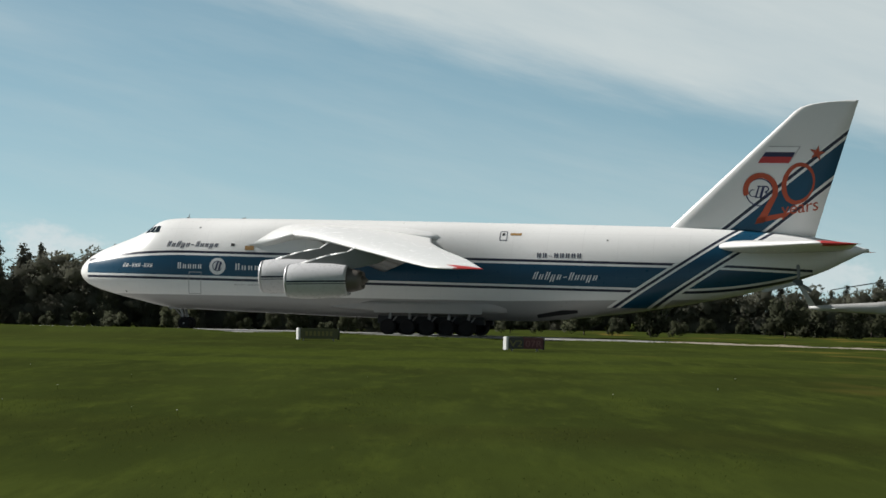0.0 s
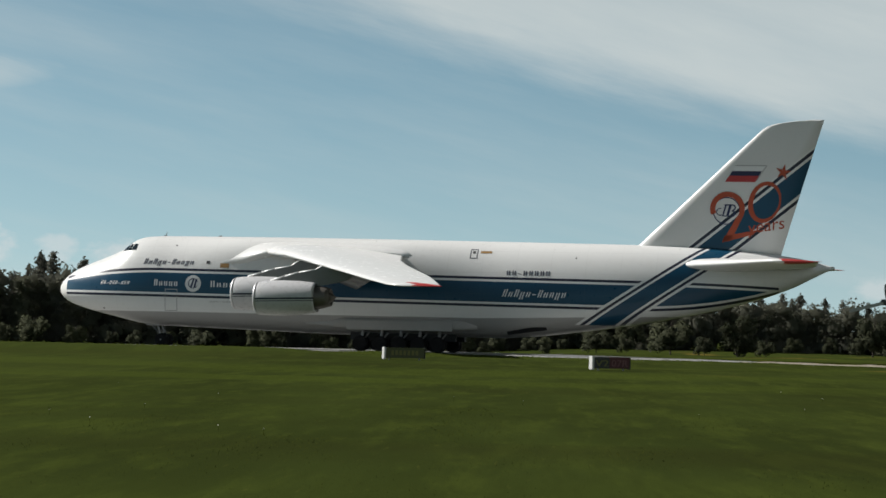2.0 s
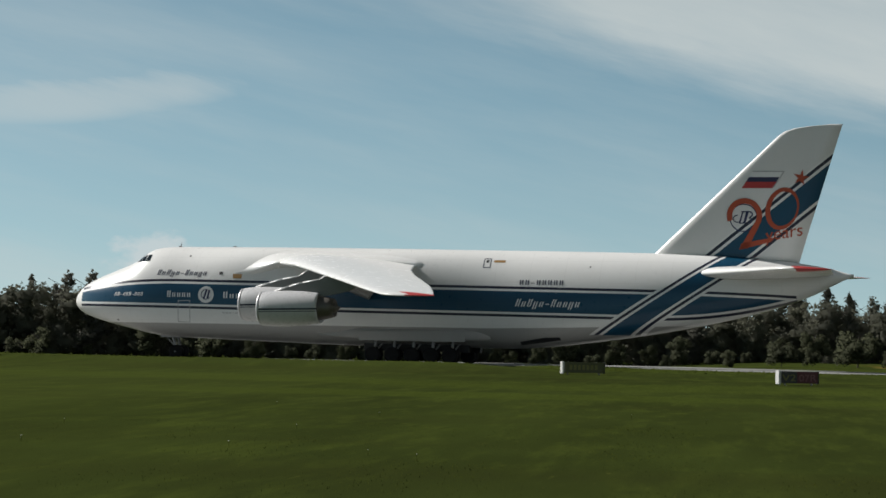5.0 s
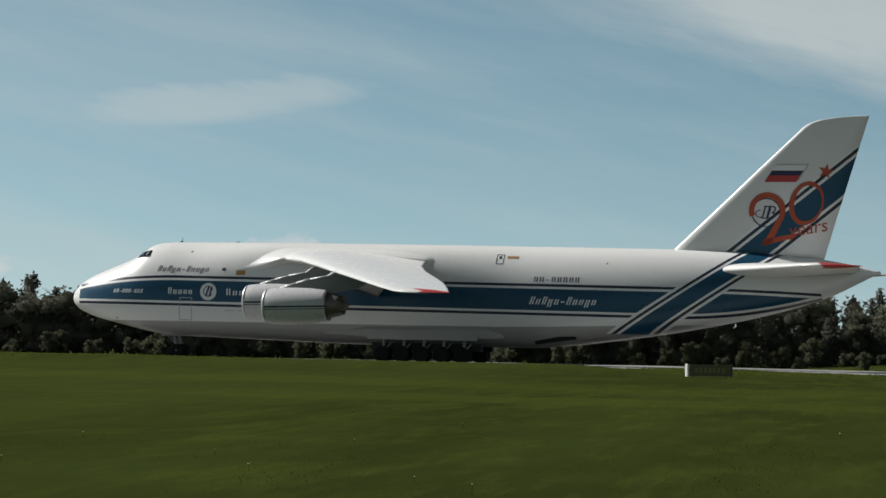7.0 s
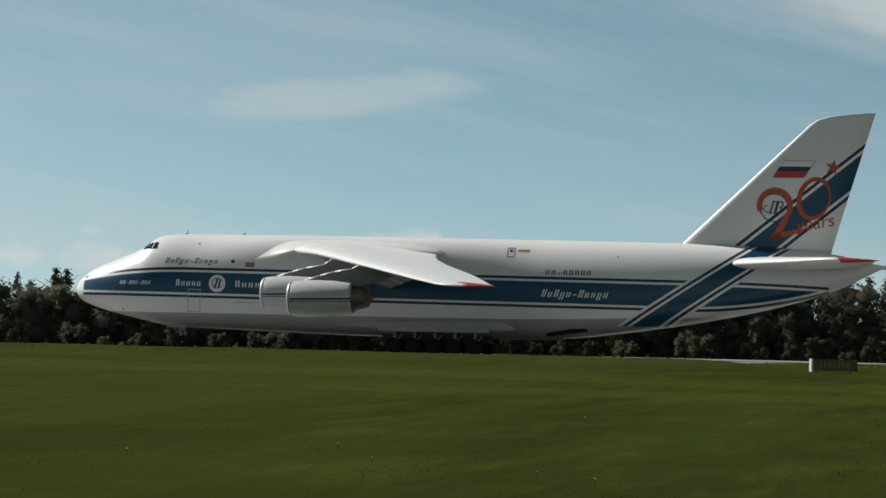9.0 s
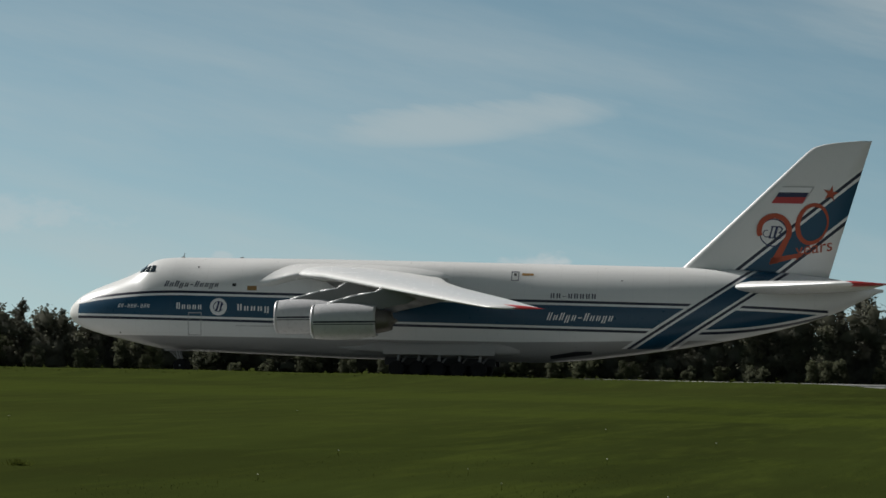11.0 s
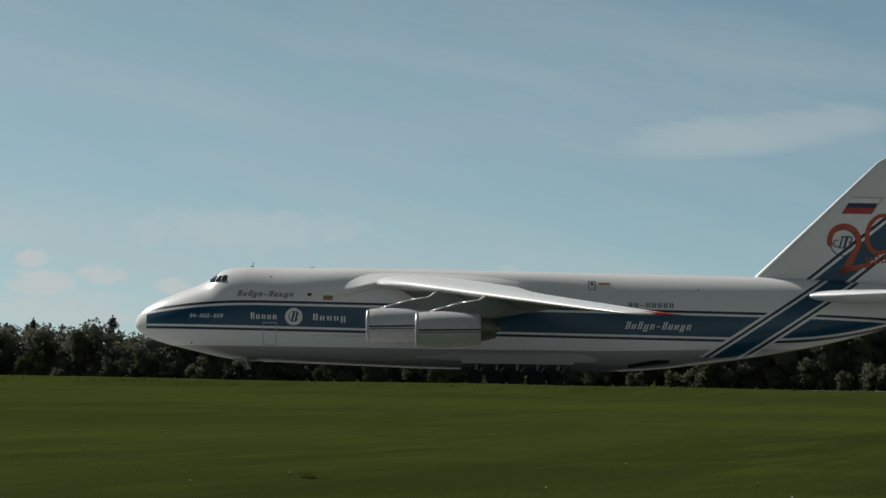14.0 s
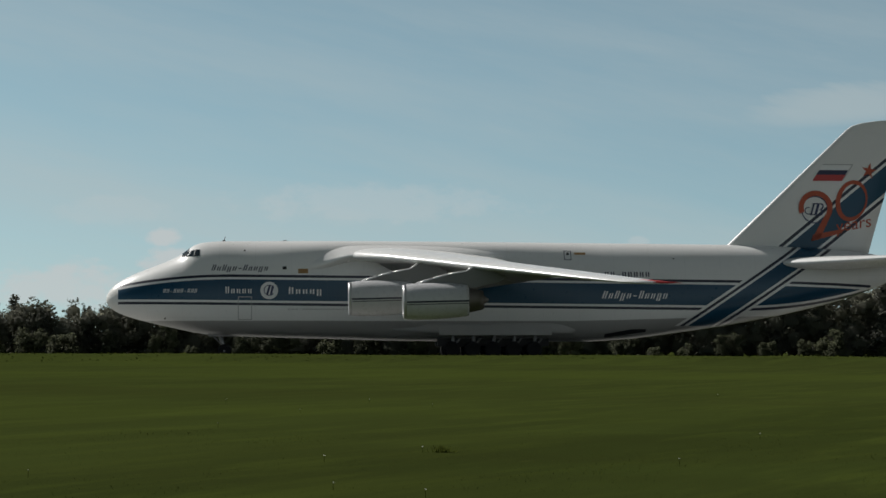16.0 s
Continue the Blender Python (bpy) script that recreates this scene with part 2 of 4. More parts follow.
def part(name, data, mat=None, parent=None, label="", smooth=False):
    """Links a bmesh, or a mesh, as one object under a thing or a part."""
    if isinstance(data, bmesh.types.BMesh):
        me = bpy.data.meshes.new(name)
        bmesh.ops.recalc_face_normals(data, faces=data.faces[:])
        data.to_mesh(me)
        data.free()
        me.materials.append(mat)
        if smooth:
            me.polygons.foreach_set("use_smooth", [True] * len(me.polygons))
    else:
        me = data
    ob = new(name, me)
    if parent:
        ob.parent = parent
    return tagged(ob, label)


def box(bm, x0, x1, y0, y1, z0, z1, bevel=0.0):
    r = bmesh.ops.create_cube(bm, size=1.0, matrix=Matrix.LocRotScale(((x0 + x1) / 2, (y0 + y1) / 2, (z0 + z1) / 2), None, (x1 - x0, y1 - y0, z1 - z0)))
    if bevel:
        es = list({e for v in r["verts"] for e in v.link_edges})
        bmesh.ops.bevel(bm, geom=es, offset=bevel, segments=2, affect="EDGES")
    return bm


def tube(bm, a, b, r0, r1=None, seg=12):
    a, b = Vector(a), Vector(b)
    m = Matrix.Translation((a + b) / 2) @ (b - a).to_track_quat("Z", "Y").to_matrix().to_4x4()
    bmesh.ops.create_cone(bm, cap_ends=True, segments=seg, radius1=r0, radius2=r0 if r1 is None else r1, depth=(b - a).length, matrix=m)
    return bm


def loft(rings, closed=True, caps=True):
    """A bmesh skin over rings of equal length."""
    bm = bmesh.new()
    vs = [[bm.verts.new(p) for p in r] for r in rings]
    n = len(rings[0])
    for a, b in zip(vs, vs[1:]):
        for i in range(n if closed else n - 1):
            j = (i + 1) % n
            bm.faces.new((a[i], a[j], b[j], b[i]))
    if caps:
        bm.faces.new(vs[0][::-1])
        bm.faces.new(vs[-1])
    return bm


def lathe(profile, seg=32, axis="x"):
    """Rings about the x axis (or y) from (along, radius) pairs."""
    rings = []
    for a, r in profile:
        ring = []
        for i in range(seg):
            c, s = math.cos(2 * math.pi * i / seg) * r, math.sin(2 * math.pi * i / seg) * r
            ring.append((a, c, s) if axis == "x" else (c, a, s))
        rings.append(ring)
    return loft(rings)


def empty(name, label, category, group="", m=None):
    ob = new(name)
    if m is not None:
        ob.matrix_basis = m
    return tagged(ob, label, category, group)


def step(x, a, b):
    s = min(1.0, max(0.0, (x - a) / (b - a)))
    return s * s * (3 - 2 * s)


# ------------------------------------------------------------- ground, pavement
def near_edge(x):
    """The near edge of the taxiway."""
    return float(np.interp(x, [-260, -150, -105, -80, -50, -20, 0, 20, 45, 120], [120, 170, 192, 203, 211, 211, 204, 187, 168, 120]))


def far_edge(x):
    return near_edge(x) + float(np.interp(x, [-260, -100, -60, -30, 0, 12, 26, 45, 120], [40, 30, 28, 34, 36, 34, 14, 11, 11]))


def ground_z(x, y):
    n, f = near_edge(x), far_edge(x)
    if n - 0.5 < y < f + 0.5:
        return -0.12
    bumps = 0.10 * noise.noise((x * 0.06, y * 0.04, 0.0)) + 0.05 * noise.noise((x * 0.3, y * 0.2, 5.0))
    z = bumps * step(y, 14, 30)
    if y <= n:
        far = step(-x, 9, 20)
        z += (0.10 + 0.12 * step(-x, 4, 12)) * (1 - far) * math.exp(-((y - n + 5) / 5.0) ** 2)
        z += far * (0.52 + 0.10 * step(-x, 50, 85)) * math.exp(-((y - n + 26) / 9.0) ** 2)
        return z * step(n - y, 0.3, 2.0) - 0.05 * (1 - step(n - y, 0.3, 2.0))
    return z * 2 - 0.05 - 1.15 * step(y, f, f + 80) * (1 - 0.8 * step(x, -12, 14))


def build_ground():
    xs = np.concatenate([[-5000, -2500, -1200, -600, -380, -290], np.arange(-240, 101, 3.0), [130, 200, 400, 900, 2500, 5000]])
    ys = np.concatenate([[-4000, -1500, -500, -150, -40], np.arange(-10, 331, 2.0), [350, 380, 430, 520, 800, 1500, 3000, 5000]])
    verts = [(x, y, ground_z(x, y)) for y in ys for x in xs]
    w = len(xs)
    faces = [(j * w + i, j * w + i + 1, (j + 1) * w + i + 1, (j + 1) * w + i) for j in range(len(ys) - 1) for i in range(w - 1)]
    tagged(new("ground", mesh_of("ground", verts, faces, GRASS, True)), "wide mown airfield meadow of dull green grass", "ground", kind="structure")
    px = np.arange(-260, 121, 4.0)
    verts, faces = [], []
    for x in px:
        n, f = near_edge(x), far_edge(x)
        for k in range(7):
            verts.append((x, n + (f - n) * k / 6, 0.0))
        verts += [(x, f, -0.4), (x, n, -0.4)]
    for i in range(len(px) - 1):
        for k in range(9):
            faces.append((i * 9 + k, (i + 1) * 9 + k, (i + 1) * 9 + (k + 1) % 9, i * 9 + (k + 1) % 9))
    tagged(new("road", mesh_of("road", verts, faces, ASPHALT)), "pale concrete taxiway curving across the meadow", "taxiway", kind="structure")


def build_sand_strip():
    """Dug bare soil along the far meadow."""
    rng = random.Random(5)
    verts, faces = [], []
    n = 60
    for i in range(n + 1):
        x = 16.5 + 20 * i / n
        y0 = 199 - 1.9 * (x - 16.5)
        h = 0.22 * (0.5 + 0.5 * noise.noise((x * 0.5, 2, 0))) * step(i, 0, 8)
        for k in range(6):
            s = k / 5
            verts.append((x, y0 + 3.4 * s + rng.uniform(-.2, .2), 0.03 + h * math.sin(math.pi * s) + rng.uniform(0, .05)))
    for i in range(n):
        for k in range(5):
            a = i * 6 + k
            faces.append((a, a + 6, a + 7, a + 1))
    tagged(new("soil_bank", mesh_of("soil_bank", verts, faces, SAND, True)), "low bank of bare sandy soil beside the taxiway", "soil bank", kind="stuff")


def build_blades():
    """Grass blades, thinning out with distance."""
    rng = np.random.default_rng(3)
    verts, faces = [], []
    def scatter(count, r0, r1, hgt, wid):
        b = np.radians(rng.uniform(-36, 12, count))
        r = np.sqrt(rng.uniform(r0 * r0, r1 * r1, count))
        for a, q in zip(b, r):
            x, y = q * math.sin(a), 6 + q * math.cos(a)
            if y > near_edge(x) - 1.0:
                continue
            z = ground_z(x, y)
            t = rng.uniform(0, 6.28)
            h, w = hgt * rng.uniform(0.4, 1.25), wid * rng.uniform(0.7, 1.3)
            lx, ly = rng.normal(0, 0.35 * h, 2)
            k = len(verts)
            verts.extend([(x - w * math.cos(t), y - w * math.sin(t), z - 0.02), (x + w * math.cos(t), y + w * math.sin(t), z - 0.02),
                          (x + lx, y + ly, z + h)])
            faces.append((k, k + 1, k + 2) if math.cos(t) * y - math.sin(t) * x > 0 else (k + 1, k, k + 2))
    scatter(30000, 20, 60, 0.020, 0.007)
    scatter(12000, 180, 214, 0.08, 0.06)
    me = mesh_of("grass", verts, faces, BLADES)
    me.normals_split_custom_set_from_vertices([(0, 0, 1)] * len(verts))
    tagged(new("grass", me), "short uneven green grass blades", "grass", kind="stuff")


def build_flowers():
    """Small white flowers and a coarse tuft that stand out of the grass."""
    rng = random.Random(21)
    petal = material("white_petals", (0.7, 0.7, 0.62), 0.7, vary=0.1)
    flower = None
    for k in range(26):
        b, r = radians(rng.uniform(-34, 8)), rng.uniform(32, 80)
        x, y = r * math.sin(b), 13 + r * math.cos(b)
        m = pose(x, y, ground_z(x, y), 0, 0, rng.uniform(0, 360))
        if flower is None:
            flower = empty("flower", "small white meadow flower on a thin stem", "flower", "white meadow flowers", m)
            part("stem", tube(bmesh.new(), (0, 0, -.02), (0, 0, .10), .004, .003, 5), BLADES, flower)
            head = bmesh.new()
            for j in range(6):
                a = 2 * math.pi * j / 6
                vs = [head.verts.new((math.cos(a + o) * q, math.sin(a + o) * q, .10 + h)) for q, o, h in ((.004, 0, 0), (.014, -.35, .006), (.020, 0, .008), (.014, .35, .006))]
                head.faces.new(vs)
            bmesh.ops.create_uvsphere(head, u_segments=8, v_segments=5, radius=.010, matrix=Matrix.Translation((0, 0, .105)))
            part("bloom", head, petal, flower)
        else:
            copy_thing(flower, m)
    x, y = 43 * math.sin(radians(-24.1)), 13.5 + 43 * math.cos(radians(-24.1))
    verts, faces = [], []
    for _ in range(260):
        a, q = rng.uniform(0, 6.28), abs(rng.gauss(0, .07))
        cx, cy = q * math.cos(a) * 1.6, q * math.sin(a)
        h, t = rng.uniform(.05, .14), rng.uniform(0, 6.28)
        i = len(verts)
        verts += [(cx - .008 * math.cos(t), cy - .008 * math.sin(t), -.02), (cx + .008 * math.cos(t), cy + .008 * math.sin(t), -.02), (cx * 1.35 + rng.gauss(0, .02), cy * 1.35 + rng.gauss(0, .02), h)]
        faces.append((i, i + 1, i + 2))
    tuft = tagged(new("grass_tuft", mesh_of("grass_tuft", verts, faces, BLADES)), "dark coarse tuft of grass in the meadow", "grass tuft", kind="stuff")
    tuft.matrix_basis = pose(x, y, ground_z(x, y))


build_ground()
build_flowers()
build_sand_strip()
build_blades()


# ------------------------------------------------------------- trees
def crown_mesh(name, rng, lobes, count, size, mat):
    """Leaf clumps: small bent leaves in tufts through lobes (centre, radii), round a close inner core."""
    verts, faces, normals = [], [], []
    weights = [l[1][0] * l[1][1] + l[1][0] * l[1][2] for l in lobes]
    for (cx, cy, cz), (rx, ry, rz) in rng.choices(lobes, weights, k=count):
        p = Vector((rng.gauss(0, 1), rng.gauss(0, 1), rng.gauss(0, 1))).normalized() * rng.uniform(0.70, 1.14)
        c = Vector((cx + p.x * rx, cy + p.y * ry, cz + p.z * rz))
        out_ = Vector((p.x * .35, p.y * .35 - .50, p.z * .35 + .52)).normalized()
        for _ in range(3):
            n = Vector((rng.gauss(0, 1), rng.gauss(0, 1), rng.gauss(0, 1))).normalized()
            u = n.orthogonal().normalized()
            v = n.cross(u)
            s = size * rng.uniform(0.5, 1.4)
            k = len(verts)
            o = c + Vector((rng.gauss(0, .9), rng.gauss(0, .9), rng.gauss(0, .7))) * size
            verts.extend([o - u * s, o + u * s * 0.6 - v * s * 0.7, o + u * s + v * s * 0.3, o + v * s + n * s * 0.3])
            normals.extend([out_] * 4)
            faces.append((k, k + 1, k + 2, k + 3) if n.y < n.z * 0.3 else (k + 3, k + 2, k + 1, k))
    for (cx, cy, cz), (rx, ry, rz) in lobes:
        bm = bmesh.new()
        bmesh.ops.create_icosphere(bm, subdivisions=1, radius=1)
        k = len(verts)
        for v in bm.verts:
            s = rng.uniform(0.50, 0.74)
            verts.append(Vector((cx + v.co.x * rx * s, cy + v.co.y * ry * s, cz + v.co.z * rz * s)))
            normals.append(Vector((v.co.x * .3, v.co.y * .3 - .50, v.co.z * .3 + .52)).normalized())
        faces.extend(tuple(k + v.index for v in f.verts) for f in bm.faces)
        bm.free()
    me = mesh_of(name, verts, faces, mat, True)
    me.normals_split_custom_set_from_vertices(normals)
    return me


def trunk_mesh(rng, h, r, limbs):
    bm = bmesh.new()
    p, rr = Vector((0, 0, -0.8)), r
    for i in range(5):
        q = Vector((rng.gauss(0, .12), rng.gauss(0, .12), h * (i + 1) / 5))
        tube(bm, p, q, rr, rr * 0.75, 8)
        p, rr = q, rr * 0.75
    for _ in range(limbs):
        z = rng.uniform(0.35, 0.92) * h
        a = rng.uniform(0, 6.28)
        l = rng.uniform(0.18, 0.32) * h
        tube(bm, (0, 0, z), (math.cos(a) * l, math.sin(a) * l, z + l * 0.55), r * 0.35, r * 0.1, 5)
    return bm


def make_tree(kind, rng):
    if kind == "pine":
        h = rng.uniform(11, 14.5)
        lobes = []
        z = h * 0.10
        while z < h * 0.97:
            s = 1.0 - max(0.0, (z - h * 0.30) / (h * 0.70))
            for _ in range(2):
                w = 0.45 + 1.35 * s
                lobes.append(((rng.gauss(0, .75 * s + .12), rng.gauss(0, .75 * s + .12), z + rng.uniform(-.4, .4)), (w * rng.uniform(.7, 1.1), w * rng.uniform(.7, 1.1), rng.uniform(.5, .95))))
            z += 0.95
        count, size, mat, label = 900, 0.23, NEEDLES, "tall dark pine tree at the edge of the wood"
    elif kind == "broadleaf":
        h = rng.uniform(9.5, 12)
        lobes = []
        for _ in range(26):
            f = rng.uniform(0.08, 0.93)
            spread = 2.5 * math.sqrt(max(0.05, 1 - ((f - .45) / .55) ** 2))
            a, q = rng.uniform(0, 6.28), rng.uniform(.3, 1.0) * spread
            lobes.append(((q * math.cos(a), q * math.sin(a), h * f), (rng.uniform(.7, 1.5), rng.uniform(.7, 1.5), rng.uniform(.6, 1.2))))
        lobes.append(((0, 0, h * 0.48), (2.2, 2.2, h * 0.42)))
        count, size, mat, label = 950, 0.19, LEAVES, "broad leafy deciduous tree at the edge of the wood"
    else:
        h = rng.uniform(2.6, 4.2)
        lobes = [((rng.uniform(-1.3, 1.3), rng.uniform(-1, 1), h * rng.uniform(0.15, 0.8)), (rng.uniform(0.4, 0.9), rng.uniform(0.4, 0.9), rng.uniform(0.4, 0.8))) for _ in range(12)]
        count, size, mat, label = 460, 0.12, SHRUB, "pale green willow shrub in rough grass"
    top = empty("shrub" if kind == "shrub" else kind + "_tree", label, "shrub" if kind == "shrub" else "tree", {"pine": "pines of the wood", "broadleaf": "leafy trees of the wood", "shrub": "shrubs before the wood"}[kind])
    part("trunk", trunk_mesh(rng, h * 0.92, h * 0.016 + 0.03, 6 if kind != "shrub" else 3), BARK, top)
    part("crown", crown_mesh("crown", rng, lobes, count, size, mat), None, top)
    return top


def build_wood():
    rng = random.Random(11)
    pool = {k: [make_tree(k, rng) for _ in range(n)] for k, n in (("pine", 5), ("broadleaf", 5), ("shrub", 4))}
    used = set()

    def put(kind, b, r, s):
        src = rng.choice(pool[kind])
        x, y = r * math.sin(radians(b)), 8 + r * math.cos(radians(b))
        m = pose(x, y, ground_z(x, y) - 0.1, 0, 0, rng.uniform(-40, 40))
        if src not in used:
            used.add(src)
            src.scale = (s, s, s)
            src.matrix_basis = m @ Matrix.Diagonal((s, s, s, 1))
        else:
            src2 = copy_thing(src, m)
            src2.scale = (s * rng.uniform(.9, 1.1), s * rng.uniform(.9, 1.1), s)

    # (bearing, height factor) along the edge of the wood
    prof = [(-38, .68), (-33, .66), (-30, .68), (-26, .73), (-22, .84), (-18, .92), (-14, .95), (-10, 1.02), (-5, 1.05), (-2, 1.0), (3, .84), (8, .70), (13, .78)]
    def height(b):
        return float(np.interp(b, [p[0] for p in prof], [p[1] for p in prof]))
    b = -37.0
    while b < 12.5:
        for row, r in enumerate((384, 391, 400)):
            kind = "broadleaf" if rng.random() < (0.55, 0.35, 0.2)[row] else "pine"
            put(kind, b + rng.uniform(-.3, .3), r + rng.uniform(-4, 4), height(b) * (rng.uniform(0.55, 0.98), rng.uniform(0.75, 1.04), rng.uniform(0.78, 1.02))[row])
        b += rng.uniform(0.42, 0.6)
    b = -37.0
    while b < 12.5:
        put("shrub", b, rng.uniform(368, 379), rng.uniform(0.5, 1.4))
        b += rng.uniform(0.5, 1.3)
    # wall of foliage added among the front trees to lighten their black gaps
    lobes = []
    b = -42.0
    while b < 17:
        hh = 11.5 * height(b)
        for _ in range(7):
            r, f, q = 383 + rng.uniform(-2, 5), rng.uniform(0.0, .84), b + rng.uniform(-.3, .3)
            lobes.append(((r * math.sin(radians(q)), 8 + r * math.cos(radians(q)), hh * f - 1.0), (rng.uniform(1.4, 2.8), rng.uniform(1.4, 2.4), rng.uniform(1.0, 2.2))))
        b += 0.33
    tagged(new("far_wood", crown_mesh("far_wood", rng, lobes, 68000, 0.22, LEAVES)), "added wall of foliage closing the gaps along the wood edge", "wood", kind="stuff")
    for b, r, s in ((1.6, 300, .9), (2.3, 292, .6), (3.3, 305, 1.3), (4.1, 298, .7), (4.9, 300, 1.35), (5.5, 296, .6), (-1.0, 300, .5), (0.4, 304, .6),
                    (7.9, 330, 1.5), (8.6, 335, 1.6), (9.4, 326, 1.5), (10.3, 330, 1.6), (-4.5, 318, .6), (-2.6, 312, .7), (-7.5, 330, .8), (-12.0, 340, .8)):
        put("shrub", b, r, s)


build_wood()


# ------------------------------------------------------------- the aircraft
# body stations: metres behind the nose, top, bottom, height of the widest line, half width
BODY = [(-0.58, 5.12, 5.00, 5.06, 0.03), (-0.50, 5.42, 4.72, 5.06, 0.36), (-0.25, 5.82, 4.38, 5.05, 0.78), (0.3, 6.36, 3.96, 5.0, 1.30), (1.0, 6.82, 3.66, 4.95, 1.78), (1.8, 7.22, 3.40, 4.9, 2.22),
        (3.4, 7.86, 2.98, 4.8, 2.86), (5.0, 8.50, 2.62, 4.75, 3.28), (6.0, 9.02, 2.40, 4.7, 3.45), (6.6, 9.48, 2.27, 4.7, 3.53), (7.2, 9.84, 2.16, 4.7, 3.58),
        (8.1, 10.05, 2.02, 4.7, 3.64), (9.5, 10.14, 1.90, 4.7, 3.68), (14, 10.16, 1.76, 4.7, 3.70), (20, 10.16, 1.60, 4.7, 3.70), (26, 10.14, 1.45, 4.7, 3.70),
        (34, 10.10, 1.42, 4.7, 3.70), (41, 10.06, 1.42, 4.7, 3.70), (45, 10.03, 1.66, 4.75, 3.68), (48, 10.0, 2.02, 4.85, 3.62), (53, 9.95, 2.74, 5.2, 3.40),
        (58, 9.82, 3.66, 5.9, 2.95), (62, 9.62, 4.58, 6.6, 2.36), (65, 9.36, 5.45, 7.1, 1.80), (67.5, 9.02, 6.40, 7.6, 1.22), (69.4, 8.66, 7.36, 7.95, 0.66), (71.0, 8.28, 8.02, 8.15, 0.12)]
BX = [b[0] for b in BODY]


def station(X):
    """Smooth cubic through the table: top, bottom, widest height, half width at X."""
    i = max(1, min(len(BODY) - 1, int(np.searchsorted(BX, X)))) - 1
    out = []
    for k in (1, 2, 3, 4):
        x0, x1 = BX[i], BX[i + 1]
        y0, y1 = BODY[i][k], BODY[i + 1][k]
        def slope(j):
            if j <= 0 or j >= len(BODY) - 1:
                return 0.0 if j > 0 else (BODY[1][k] - BODY[0][k]) / (BX[1] - BX[0])
            a = (BODY[j][k] - BODY[j - 1][k]) / (BX[j] - BX[j - 1])
            b = (BODY[j + 1][k] - BODY[j][k]) / (BX[j + 1] - BX[j])
            return 0.0 if a * b <= 0 else 2 * a * b / (a + b)
        h = x1 - x0
        s = min(1.0, max(0.0, (X - x0) / h))
        m0, m1 = slope(i), slope(i + 1)
        out.append((2 * s**3 - 3 * s**2 + 1) * y0 + (s**3 - 2 * s**2 + s) * h * m0 + (-2 * s**3 + 3 * s**2) * y1 + (s**3 - s**2) * h * m1)
    return out


def powers(X):
    low = 2.1 + 0.9 * step(X, 4, 12) - 0.9 * step(X, 46, 60)
    return 2.05 + 1.15 * step(X, 10.5, 20.0) * (1 - step(X, 30, 42)), low


def side(X, z):
    """Half width of the body at X and height z."""
    t, b, c, w = station(X)
    p, q = powers(X)
    if z >= c:
        return w * max(0.0, 1 - (min(1, (z - c) / (t - c))) ** p) ** (1 / p)
    return w * max(0.0, 1 - (min(1, (c - z) / (c - b))) ** q) ** (1 / q)


def body_ring(X, seg=72, grow=0.0):
    t, b, c, w = station(X)
    ring = []
    for i in range(seg):
        a = 2 * math.pi * i / seg
        p = powers(X)[0 if math.sin(a) >= 0 else 1]
        ca, sa = math.cos(a), math.sin(a)
        y = math.copysign(abs(ca) ** (2 / p), ca) * (w + grow)
        z = c + math.copysign(abs(sa) ** (2 / p), sa) * ((t - c if sa >= 0 else c - b) + grow)
        ring.append((35 - X, y, z))
    return ring


def decal(name, quads, mat, parent, where, label=""):
    """Thin raised pieces of paint. quads: lists of four (X, z); where(X, z) gives the y of the skin; cut into rows so that they follow it."""
    verts, faces = [], []
    for q in quads:
        k = len(verts)
        rows = max(1, int(max(abs(q[2][1] - q[1][1]), abs(q[3][1] - q[0][1])) / 0.15))
        cols = max(1, int(max(abs(q[1][0] - q[0][0]), 0) / 0.5))
        for j in range(rows + 1):
            for i in range(cols + 1):
                u, v = i / cols, j / rows
                X = (q[0][0] * (1 - u) + q[1][0] * u) * (1 - v) + (q[3][0] * (1 - u) + q[2][0] * u) * v
                z = (q[0][1] * (1 - u) + q[1][1] * u) * (1 - v) + (q[3][1] * (1 - u) + q[2][1] * u) * v
                verts.append((35 - X, where(X, z) + 0.02, z))
        for j in range(rows):
            for i in range(cols):
                a = k + j * (cols + 1) + i
                faces.append((a, a + cols + 1, a + cols + 2, a + 1))
    return part(name, mesh_of(name, verts, faces, mat, True), None, parent, label)


def word(X0, X1, z, h, shape, slant=0.15):
    """Bars for a word that stays unlettered: C tall, x low, p hanging, t rising, - a dash, o a hollow low one."""
    quads = []
    n = len(shape)
    w = (X1 - X0) / n
    for i, s in enumerate(shape):
        a, b = X0 + i * w + w * 0.17, X0 + (i + 1) * w - w * 0.19
        lo, hi = {"C": (0, 1), "x": (0, .68), "p": (-.3, .68), "t": (0, 1), "-": (.28, .42)}[s]
        lo, hi = z + (lo - .5) * h, z + (hi - .5) * h
        def sk(x, zz):
            return (x + (zz - z) * slant, zz)
        bars = ((a, b),) if s == "-" else ((a, a + (b - a) * .36), (b - (b - a) * .36, b))
        quads.append([[sk(p, lo), sk(q, lo), sk(q, hi), sk(p, hi)] for p, q in bars])
    return quads


def letters(words, mat, parent, where):
    for quads in words:
        decal("letter", quads, mat, parent, where)


